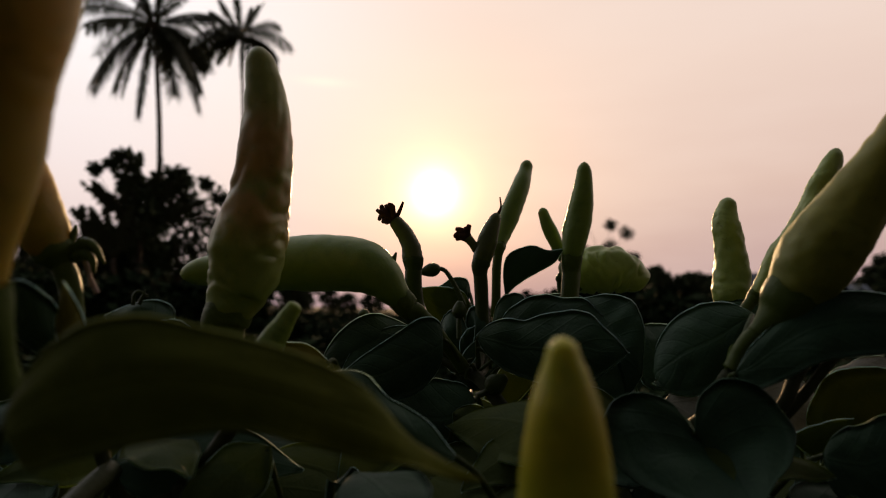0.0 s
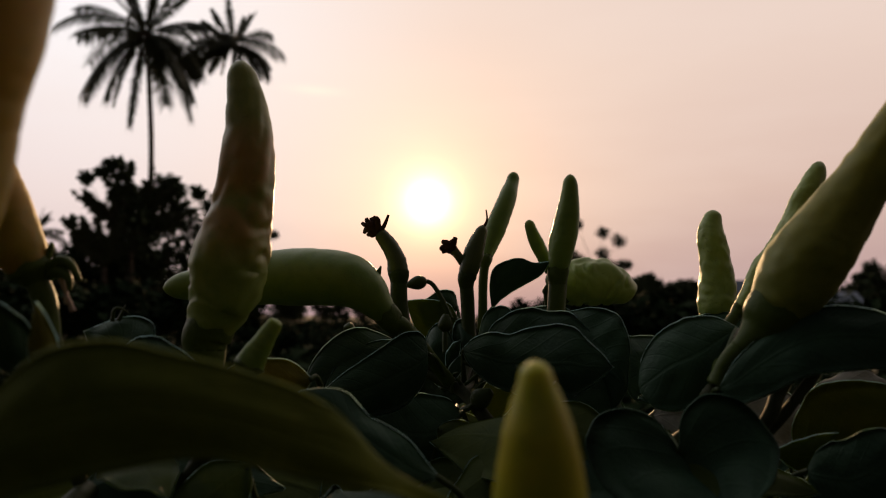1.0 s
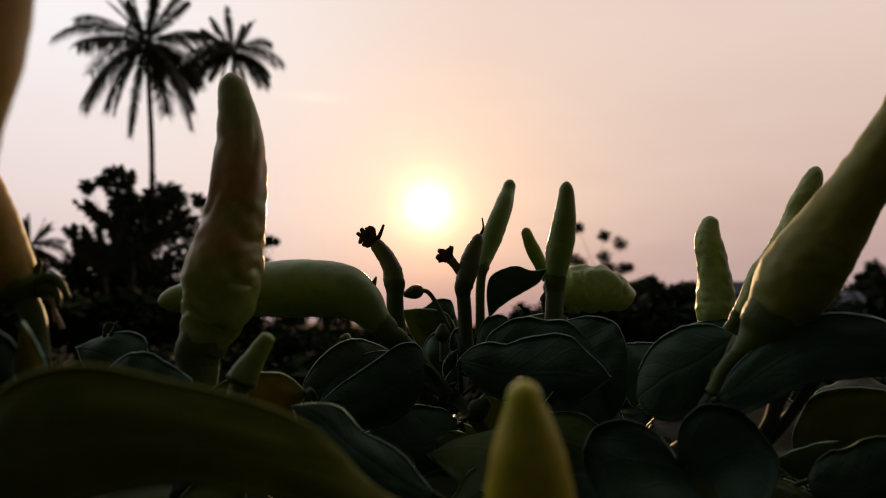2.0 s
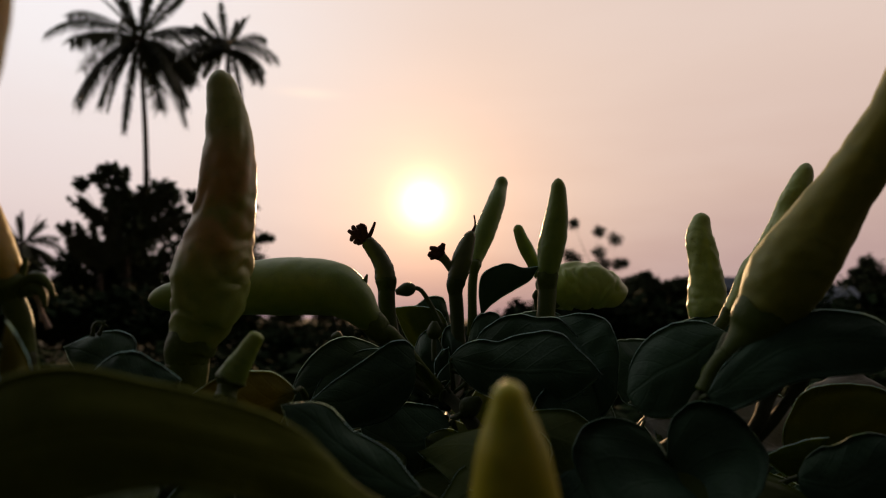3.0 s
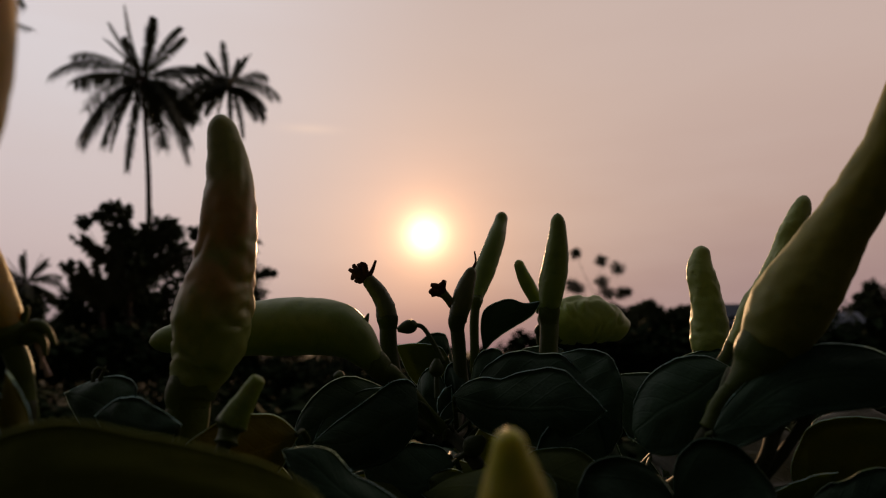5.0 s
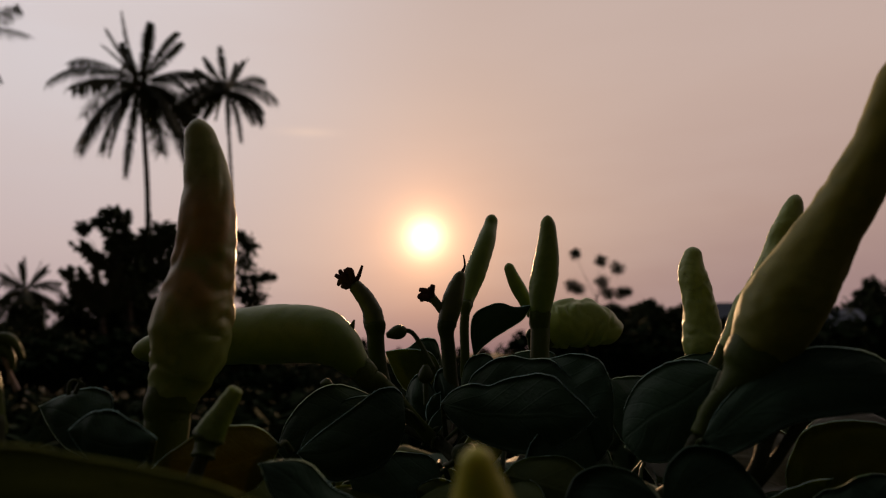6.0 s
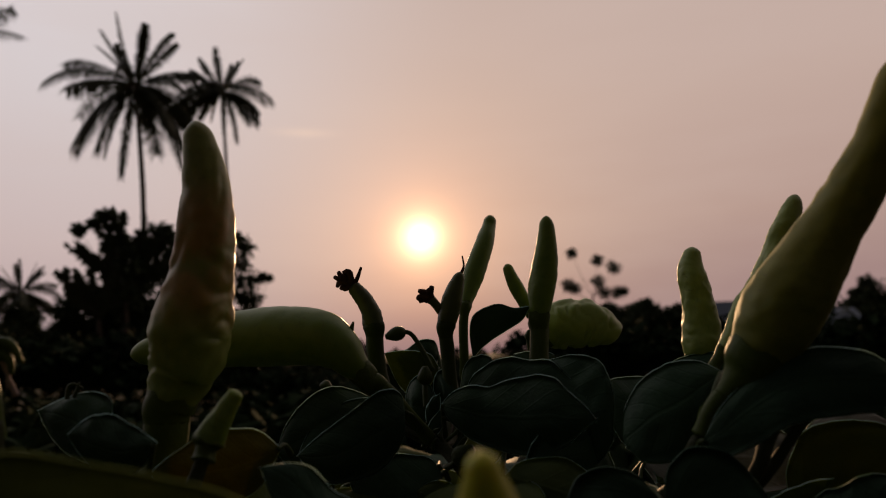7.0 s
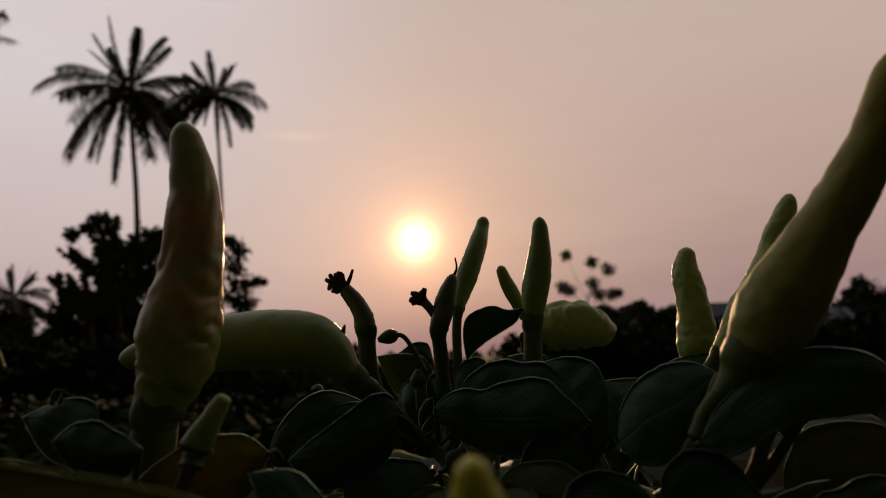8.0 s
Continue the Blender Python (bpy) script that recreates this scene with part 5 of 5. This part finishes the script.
spread_leaf(plant, [(-0.00800, 0.16600, 0.59608), (-0.01202, 0.16600, 0.59776), (-0.01592, 0.16500, 0.59867), (-0.01960, 0.16400, 0.59775), (-0.02330, 0.16300, 0.59489), (-0.02632, 0.16100, 0.59050), (-0.02769, 0.15900, 0.58526)], [(-0.00800, 0.16600, 0.59608), (-0.01038, 0.16400, 0.58990), (-0.01362, 0.16220, 0.58479), (-0.01726, 0.16100, 0.58187), (-0.02094, 0.16020, 0.58094), (-0.02457, 0.15900, 0.58218), (-0.02769, 0.15900, 0.58526)], LEAF, (-0.00218, 0.17000, 0.58886), 0.08)
spread_leaf(plant, [(-0.00779, 0.16300, 0.59605), (-0.01144, 0.16300, 0.59576), (-0.01497, 0.16200, 0.59487), (-0.01816, 0.16100, 0.59285), (-0.02061, 0.15900, 0.58980), (-0.02239, 0.15600, 0.58536)], [(-0.00779, 0.16300, 0.59605), (-0.00960, 0.15953, 0.58864), (-0.01259, 0.15871, 0.58360), (-0.01558, 0.15771, 0.58185), (-0.01880, 0.15653, 0.58245), (-0.02239, 0.15600, 0.58536)], LEAF, (-0.00295, 0.16900, 0.58866), 0.06)
spread_leaf(plant, [(0.00026, 0.15400, 0.59374), (-0.00052, 0.15400, 0.59715), (-0.00321, 0.15300, 0.59826), (-0.00657, 0.15200, 0.59705), (-0.01032, 0.15100, 0.59417), (-0.01402, 0.15000, 0.59171), (-0.01764, 0.14900, 0.58917), (-0.02107, 0.14800, 0.58609)], [(0.00026, 0.15400, 0.59374), (-0.00017, 0.15360, 0.58831), (-0.00325, 0.15269, 0.58353), (-0.00703, 0.15185, 0.58127), (-0.01053, 0.15085, 0.58044), (-0.01391, 0.14919, 0.58016), (-0.01727, 0.14760, 0.58202), (-0.02107, 0.14800, 0.58609)], LEAF, (0.00486, 0.16600, 0.58635), 0.05)
spread_leaf(plant, [(0.00785, 0.15800, 0.58021), (0.00505, 0.15700, 0.58350), (0.00069, 0.15600, 0.58456), (-0.00336, 0.15500, 0.58476), (-0.00625, 0.15400, 0.58425), (-0.00884, 0.15300, 0.58291), (-0.01136, 0.15200, 0.58042)], [(0.00785, 0.15800, 0.58021), (0.00630, 0.15300, 0.57297), (0.00273, 0.15120, 0.56831), (-0.00142, 0.15100, 0.56786), (-0.00561, 0.15120, 0.57021), (-0.00901, 0.15100, 0.57498), (-0.01136, 0.15200, 0.58042)], LEAF, (0.00905, 0.16000, 0.57845), 0.05)
spread_leaf(plant, [(0.01691, 0.19000, 0.60381), (0.01621, 0.18900, 0.61019), (0.01706, 0.18800, 0.61473), (0.02042, 0.18800, 0.61706), (0.02424, 0.18800, 0.61786), (0.02793, 0.18700, 0.61658), (0.03205, 0.18700, 0.61723)], [(0.01691, 0.19000, 0.60381), (0.01905, 0.19000, 0.60643), (0.02213, 0.19000, 0.60875), (0.02521, 0.19000, 0.61062), (0.02817, 0.18900, 0.61244), (0.03050, 0.18800, 0.61423), (0.03205, 0.18700, 0.61723)], LEAF, (0.01501, 0.19400, 0.59948), 0.05)
spread_leaf(plant, [(0.00791, 0.16300, 0.59423), (0.01068, 0.16100, 0.59691), (0.01409, 0.15800, 0.59841), (0.01822, 0.15600, 0.59799), (0.02137, 0.15300, 0.59943), (0.02476, 0.15000, 0.60011), (0.02789, 0.14700, 0.60064), (0.03070, 0.14500, 0.59999), (0.03305, 0.14300, 0.59741), (0.03531, 0.14100, 0.59514), (0.03728, 0.14000, 0.59244)], [(0.00791, 0.16300, 0.59423), (0.00971, 0.16185, 0.59043), (0.01268, 0.15953, 0.58781), (0.01636, 0.15785, 0.58617), (0.02015, 0.15571, 0.58516), (0.02387, 0.15300, 0.58435), (0.02700, 0.14971, 0.58446), (0.03006, 0.14685, 0.58577), (0.03277, 0.14453, 0.58747), (0.03497, 0.14185, 0.58981), (0.03728, 0.14000, 0.59244)], LEAF, (0.00890, 0.16800, 0.58645), 0.05, wave=0.0005)
spread_leaf(plant, [(0.01340, 0.17200, 0.59536), (0.01546, 0.17000, 0.59951), (0.01803, 0.16800, 0.60198), (0.02080, 0.16600, 0.60360), (0.02429, 0.16400, 0.60414), (0.02780, 0.16100, 0.60348), (0.03168, 0.15800, 0.60336), (0.03461, 0.15500, 0.60062), (0.03664, 0.15200, 0.59727), (0.03809, 0.15000, 0.59484), (0.03926, 0.14900, 0.59289)], [(0.01340, 0.17200, 0.59536), (0.01669, 0.16985, 0.59180), (0.01985, 0.16753, 0.58953), (0.02366, 0.16585, 0.58816), (0.02731, 0.16371, 0.58718), (0.03012, 0.16100, 0.58701), (0.03265, 0.15871, 0.58717), (0.03486, 0.15585, 0.58798), (0.03686, 0.15353, 0.58925), (0.03823, 0.15085, 0.59095), (0.03926, 0.14900, 0.59289)], LEAF, (0.01198, 0.17600, 0.58574), 0.05, wave=0.0005)
spread_leaf(plant, [(0.01293, 0.18400, 0.59636), (0.01375, 0.18300, 0.60078), (0.01545, 0.18200, 0.60372), (0.01809, 0.18200, 0.60476), (0.02020, 0.18100, 0.60433), (0.02141, 0.18000, 0.60216)], [(0.01293, 0.18400, 0.59636), (0.01489, 0.18453, 0.59231), (0.01713, 0.18471, 0.59102), (0.01911, 0.18371, 0.59255), (0.02053, 0.18153, 0.59655), (0.02141, 0.18000, 0.60216)], LEAF, (0.01301, 0.18500, 0.58929), 0.1)
spread_leaf(plant, [(0.03178, 0.16000, 0.60312), (0.03398, 0.15800, 0.60388), (0.03713, 0.15600, 0.60439), (0.04017, 0.15400, 0.60376), (0.04199, 0.15200, 0.60193), (0.04275, 0.15000, 0.59882), (0.04299, 0.14900, 0.59434), (0.04223, 0.14800, 0.58738)], [(0.03178, 0.16000, 0.60312), (0.03154, 0.15760, 0.59718), (0.03238, 0.15569, 0.59102), (0.03365, 0.15485, 0.58673), (0.03540, 0.15285, 0.58335), (0.03733, 0.15069, 0.58243), (0.03982, 0.14860, 0.58324), (0.04223, 0.14800, 0.58738)], LEAF, (0.03559, 0.16000, 0.57865), 0.05, wave=0.0006)
spread_leaf(plant, [(0.03754, 0.15000, 0.59045), (0.03231, 0.14900, 0.59096), (0.02795, 0.14800, 0.58960), (0.02467, 0.14600, 0.58517), (0.02318, 0.14400, 0.57867), (0.02453, 0.14200, 0.57137)], [(0.03754, 0.15000, 0.59045), (0.04179, 0.15153, 0.58494), (0.04350, 0.15171, 0.57774), (0.04046, 0.14971, 0.57113), (0.03306, 0.14553, 0.56871), (0.02453, 0.14200, 0.57137)], LEAF, (0.04178, 0.16300, 0.57889), 0.05)
spread_leaf(plant, [(0.07523, 0.20500, 0.58356), (0.07300, 0.20500, 0.59165), (0.06818, 0.20500, 0.59683), (0.06324, 0.20500, 0.59744), (0.05861, 0.20500, 0.59724), (0.05330, 0.20500, 0.59606)], [(0.07523, 0.20500, 0.58356), (0.06727, 0.19853, 0.57979), (0.06165, 0.19571, 0.57917), (0.05699, 0.19571, 0.58066), (0.05439, 0.19853, 0.58593), (0.05330, 0.20500, 0.59606)], LEAF, (0.06010, 0.20300, 0.57079), 0.06)
spread_leaf(plant, [(0.05974, 0.13400, 0.60081), (0.05648, 0.13600, 0.60272), (0.05281, 0.13800, 0.60281), (0.04931, 0.13900, 0.60156), (0.04643, 0.14000, 0.59951), (0.04387, 0.14000, 0.59615), (0.04221, 0.14000, 0.59215), (0.04228, 0.13900, 0.58774)], [(0.05974, 0.13400, 0.60081), (0.05786, 0.13260, 0.59479), (0.05537, 0.13269, 0.58948), (0.05237, 0.13285, 0.58676), (0.04915, 0.13285, 0.58549), (0.04624, 0.13369, 0.58493), (0.04355, 0.13460, 0.58546), (0.04228, 0.13900, 0.58774)], LEAF, (0.05097, 0.12300, 0.59091), 0.06)
spread_leaf(plant, [(0.07378, 0.15800, 0.60167), (0.07088, 0.16000, 0.60395), (0.06713, 0.16200, 0.60394), (0.06289, 0.16300, 0.60326), (0.05788, 0.16400, 0.60086)], [(0.07378, 0.15800, 0.60167), (0.06985, 0.15824, 0.59643), (0.06562, 0.15900, 0.59450), (0.06101, 0.16024, 0.59603), (0.05788, 0.16400, 0.60086)], LEAF, (0.06793, 0.16000, 0.59396), 0.06)
spread_leaf(plant, [(0.04938, 0.11900, 0.59033), (0.05180, 0.11800, 0.59510), (0.05673, 0.11800, 0.59982), (0.06210, 0.11700, 0.60345), (0.06541, 0.11600, 0.60459), (0.06844, 0.11500, 0.60496), (0.07192, 0.11400, 0.60451), (0.07563, 0.11300, 0.60316), (0.08018, 0.11200, 0.59924)], [(0.04938, 0.11900, 0.59033), (0.05162, 0.11681, 0.58823), (0.05476, 0.11457, 0.58984), (0.05860, 0.11324, 0.59225), (0.06290, 0.11230, 0.59393), (0.06683, 0.11124, 0.59459), (0.07077, 0.11107, 0.59506), (0.07466, 0.11081, 0.59575), (0.08018, 0.11200, 0.59924)], LEAF, (0.04965, 0.12300, 0.58657), 0.04, wave=0.0006)
spread_leaf(plant, [(0.07352, 0.14200, 0.57716), (0.07395, 0.14200, 0.58157), (0.07522, 0.14100, 0.58590), (0.07756, 0.14000, 0.58933), (0.08154, 0.13900, 0.59055), (0.08597, 0.13800, 0.59089), (0.09135, 0.13700, 0.58972), (0.09698, 0.13600, 0.58580)], [(0.07352, 0.14200, 0.57716), (0.07751, 0.14360, 0.57216), (0.08254, 0.14469, 0.56970), (0.08774, 0.14485, 0.56906), (0.09180, 0.14385, 0.57097), (0.09460, 0.14169, 0.57481), (0.09630, 0.13910, 0.57967), (0.09698, 0.13600, 0.58580)], LEAF_OLIVE, (0.05918, 0.12800, 0.57005), 0.05)
spread_leaf(plant, [(0.06361, 0.13000, 0.57862), (0.06708, 0.13000, 0.58005), (0.07021, 0.13000, 0.58088), (0.07336, 0.13000, 0.58171), (0.07597, 0.13000, 0.58213)], [(0.06361, 0.13000, 0.57862), (0.06701, 0.13024, 0.57588), (0.07044, 0.13100, 0.57456), (0.07377, 0.13124, 0.57633), (0.07597, 0.13000, 0.58213)], LEAF_PALE, (0.05922, 0.12800, 0.57365), 0.06)
spread_leaf(plant, [(0.06582, 0.12200, 0.57691), (0.06742, 0.12200, 0.57992), (0.06993, 0.12200, 0.58163), (0.07199, 0.12100, 0.58219), (0.07417, 0.12000, 0.58377), (0.07741, 0.11900, 0.58459), (0.08233, 0.11800, 0.58332)], [(0.06582, 0.12200, 0.57691), (0.06544, 0.11900, 0.57254), (0.06813, 0.11820, 0.56999), (0.07171, 0.11800, 0.56970), (0.07503, 0.11720, 0.57163), (0.07838, 0.11700, 0.57580), (0.08233, 0.11800, 0.58332)], LEAF, (0.05681, 0.12300, 0.56943), 0.05, edge_mat=LEAF)
spread_leaf(plant, [(0.02387, 0.17200, 0.58810), (0.01951, 0.17100, 0.58922), (0.01575, 0.17000, 0.58766), (0.01298, 0.16900, 0.58441), (0.01027, 0.16800, 0.57925)], [(0.02387, 0.17200, 0.58810), (0.02189, 0.16800, 0.58326), (0.01862, 0.16600, 0.57958), (0.01467, 0.16600, 0.57761), (0.01027, 0.16800, 0.57925)], LEAF_PALE, (0.02058, 0.16100, 0.57864), 0.06)
spread_leaf(plant, [(0.00748, 0.17400, 0.57909), (0.00460, 0.17000, 0.57301), (0.00398, 0.16600, 0.56604), (0.00593, 0.16200, 0.55831), (0.01144, 0.15800, 0.55349)], [(0.00748, 0.17400, 0.57909), (0.01321, 0.16800, 0.57731), (0.01584, 0.16400, 0.57158), (0.01553, 0.16000, 0.56376), (0.01144, 0.15800, 0.55349)], LEAF_PALE, (0.00702, 0.16600, 0.58014), 0.06)
spread_leaf(plant, [(0.01788, 0.17600, 0.57617), (0.01509, 0.17200, 0.57142), (0.01483, 0.16800, 0.56440), (0.01687, 0.16400, 0.55661)], [(0.01788, 0.17600, 0.57617), (0.02094, 0.17200, 0.57146), (0.02143, 0.16800, 0.56445), (0.01687, 0.16400, 0.55661)], LEAF_PALE, (0.01748, 0.16500, 0.57650), 0.06)
spread_leaf(plant, [(-0.01601, 0.18000, 0.57464), (-0.01968, 0.17600, 0.57182), (-0.02171, 0.17200, 0.56588), (-0.01962, 0.16800, 0.55906), (-0.01382, 0.16400, 0.55394)], [(-0.01601, 0.18000, 0.57464), (-0.00843, 0.17400, 0.57224), (-0.00538, 0.17000, 0.56641), (-0.00764, 0.16600, 0.55840), (-0.01382, 0.16400, 0.55394)], LEAF_PALE, (0.00120, 0.17000, 0.57693), 0.06)
spread_leaf(plant, [(0.00801, 0.20300, 0.60485), (0.00700, 0.20300, 0.60860), (0.00453, 0.20300, 0.60956), (0.00174, 0.20300, 0.60888), (-0.00086, 0.20300, 0.60690), (-0.00363, 0.20300, 0.60540)], [(0.00801, 0.20300, 0.60485), (0.00625, 0.20353, 0.60033), (0.00348, 0.20471, 0.59786), (0.00051, 0.20471, 0.59849), (-0.00165, 0.20453, 0.60124), (-0.00363, 0.20300, 0.60540)], LEAF, (0.00882, 0.19500, 0.59476), 0.1)
spread_leaf(plant, [(0.00791, 0.19800, 0.60175), (0.00533, 0.19800, 0.60539), (0.00132, 0.19800, 0.60631), (-0.00300, 0.19800, 0.60643), (-0.00714, 0.19800, 0.60592)], [(0.00791, 0.19800, 0.60175), (0.00461, 0.19824, 0.59599), (0.00064, 0.19900, 0.59392), (-0.00340, 0.19924, 0.59749), (-0.00714, 0.19800, 0.60592)], LEAF_PALE, (0.00869, 0.19000, 0.59192), 0.06)
spread_leaf(plant, [(0.01254, 0.18800, 0.59624), (0.01162, 0.18800, 0.60028), (0.00949, 0.18800, 0.60147), (0.00723, 0.18800, 0.60040), (0.00617, 0.18700, 0.59726), (0.00678, 0.18600, 0.59359)], [(0.01254, 0.18800, 0.59624), (0.01228, 0.18853, 0.59015), (0.01080, 0.18871, 0.58627), (0.00899, 0.18871, 0.58596), (0.00759, 0.18753, 0.58869), (0.00678, 0.18600, 0.59359)], LEAF, (0.01036, 0.17800, 0.58905), 0.12)
spread_leaf(plant, [(0.00673, 0.18300, 0.59228), (0.00553, 0.18400, 0.59733), (0.00299, 0.18500, 0.60009), (0.00033, 0.18500, 0.59844), (-0.00094, 0.18400, 0.59435)], [(0.00673, 0.18300, 0.59228), (0.00531, 0.18224, 0.58566), (0.00271, 0.18200, 0.58398), (0.00048, 0.18324, 0.58741), (-0.00094, 0.18400, 0.59435)], LEAF, (0.00720, 0.17000, 0.58626), 0.1)
spread_leaf(plant, [(0.03917, 0.19500, 0.60436), (0.03602, 0.19500, 0.60559), (0.03208, 0.19500, 0.60540), (0.02814, 0.19500, 0.60474)], [(0.03917, 0.19500, 0.60436), (0.03598, 0.19520, 0.59715), (0.03190, 0.19420, 0.59652), (0.02814, 0.19500, 0.60474)], LEAF, (0.03582, 0.19000, 0.59214), 0.1)
spread_leaf(plant, [(0.05735, 0.15000, 0.58636), (0.05466, 0.15000, 0.58846), (0.05106, 0.15000, 0.58867), (0.04804, 0.15000, 0.58782), (0.04512, 0.15000, 0.58556)], [(0.05735, 0.15000, 0.58636), (0.05351, 0.14700, 0.58481), (0.04966, 0.14600, 0.58433), (0.04706, 0.14700, 0.58453), (0.04512, 0.15000, 0.58556)], LEAF, (0.05990, 0.15300, 0.57831), 0.06)
# two pale grey leaves added at the back to brighten the gaps
spread_leaf(plant, [(0.05626, 0.17800, 0.57782), (0.06069, 0.17800, 0.58453), (0.06794, 0.17800, 0.58851), (0.07606, 0.17700, 0.58782), (0.08405, 0.17600, 0.58630), (0.09122, 0.17500, 0.58438), (0.09536, 0.17400, 0.57974)], [(0.05626, 0.17800, 0.57782), (0.05843, 0.17200, 0.57306), (0.06447, 0.17000, 0.57134), (0.07213, 0.16900, 0.57106), (0.08019, 0.16900, 0.57163), (0.08817, 0.17000, 0.57361), (0.09536, 0.17400, 0.57974)], LEAF_BACKING, (0.05304, 0.17000, 0.57205), 0.03, wave=0.0012)
spread_leaf(plant, [(0.08290, 0.15000, 0.58867), (0.08664, 0.15000, 0.59130), (0.09152, 0.15000, 0.59229), (0.09632, 0.15000, 0.59185), (0.10096, 0.15000, 0.58881)], [(0.08290, 0.15000, 0.58867), (0.08418, 0.14600, 0.58722), (0.08824, 0.14500, 0.58667), (0.09353, 0.14600, 0.58706), (0.10096, 0.15000, 0.58881)], LEAF_BACKING, (0.07921, 0.14600, 0.58102), 0.03, wave=0.0008)

# a broad heart-shaped leaf hanging towards the front
spread_leaf(plant, [(0.04166, 0.11600, 0.58088), (0.04242, 0.11650, 0.58456), (0.04450, 0.11700, 0.58824), (0.04770, 0.11700, 0.58989), (0.05230, 0.11600, 0.58827), (0.05536, 0.11400, 0.58525), (0.05611, 0.11200, 0.58169), (0.05384, 0.10900, 0.57800), (0.04969, 0.10600, 0.57492), (0.04620, 0.10300, 0.57170)], [(0.04166, 0.11600, 0.58088), (0.04065, 0.11650, 0.58287), (0.03803, 0.11700, 0.58576), (0.03344, 0.11700, 0.58721), (0.02860, 0.11600, 0.58610), (0.02649, 0.11400, 0.58288), (0.02694, 0.11200, 0.57839), (0.03030, 0.10900, 0.57493), (0.03685, 0.10600, 0.57246), (0.04620, 0.10300, 0.57170)], LEAF, (0.04266, 0.13000, 0.58183), 0.016, edge_mat=LEAF, wave=0.0008, rib=[(0.04166, 0.11600, 0.58088), (0.04219, 0.11620, 0.58013), (0.04304, 0.11650, 0.57928), (0.04396, 0.11650, 0.57831), (0.04487, 0.11600, 0.57725), (0.04575, 0.11500, 0.57614), (0.04608, 0.11250, 0.57521), (0.04635, 0.11000, 0.57427), (0.04642, 0.10700, 0.57302), (0.04620, 0.10300, 0.57170)])

# lower foliage down the stems
rng = random.Random(17)
for i in range(330):
    y = rng.uniform(0.11, 0.34)
    x = rng.uniform(-0.62, 0.62) * y
    top = 0.6 - (0.058 + 0.14 * rng.random()) * y - 0.008
    z = top - abs(rng.gauss(0, 0.03))
    az = rng.uniform(0, 2 * math.pi)
    d = Vector((math.cos(az), math.sin(az) * 0.7, rng.uniform(-0.7, 0.1))).normalized()
    size = rng.uniform(0.018, 0.036)
    a = Vector((x, y, z))
    who = plant if x > -0.02 else plant_front
    leaf(who, a, a + d * size, size * rng.uniform(0.5, 0.66), (rng.uniform(-0.4, 0.4), rng.uniform(-1.1, -0.3), 0.8), (0, 0, size * rng.uniform(0.02, 0.14)), -14, 0.0008, LEAF if rng.random() < 0.55 else LEAF_PALE, a - d * size * 0.3 + Vector((0, 0.012, -0.04)))
for i in range(130):
    y = rng.uniform(0.11, 0.21)
    x = rng.uniform(-0.66, 0.66) * y
    z = 0.6 - (0.133 + 0.14 * rng.random()) * y - 0.006
    az = rng.uniform(0, 2 * math.pi)
    d = Vector((math.cos(az), math.sin(az) * 0.6, rng.uniform(-0.8, 0.0))).normalized()
    size = rng.uniform(0.02, 0.034)
    a = Vector((x, y, z))
    who = plant if x > -0.02 else plant_front
    leaf(who, a, a + d * size, size * rng.uniform(0.5, 0.62), (rng.uniform(-0.3, 0.3), rng.uniform(-0.9, -0.3), 0.7), (0, 0, size * rng.uniform(0.03, 0.12)), -14, 0.0008, LEAF if rng.random() < 0.5 else LEAF_PALE, a - d * size * 0.3 + Vector((0, 0.012, -0.04)))
for i in range(26):
    a = Vector((rng.uniform(-0.1, 0.11), rng.uniform(0.13, 0.23), rng.uniform(0.44, 0.54)))
    who = plant if a.x > -0.02 else plant_front
    root = Vector((0.016, 0.165, 0.36)) if who is plant else Vector((-0.045, 0.09, 0.36))
    branch(who, [root + Vector((0, 0, rng.uniform(-0.06, 0.06))), root.lerp(a, 0.5) + Vector((0, 0, 0.01)), a], 0.0018, 0.0009)
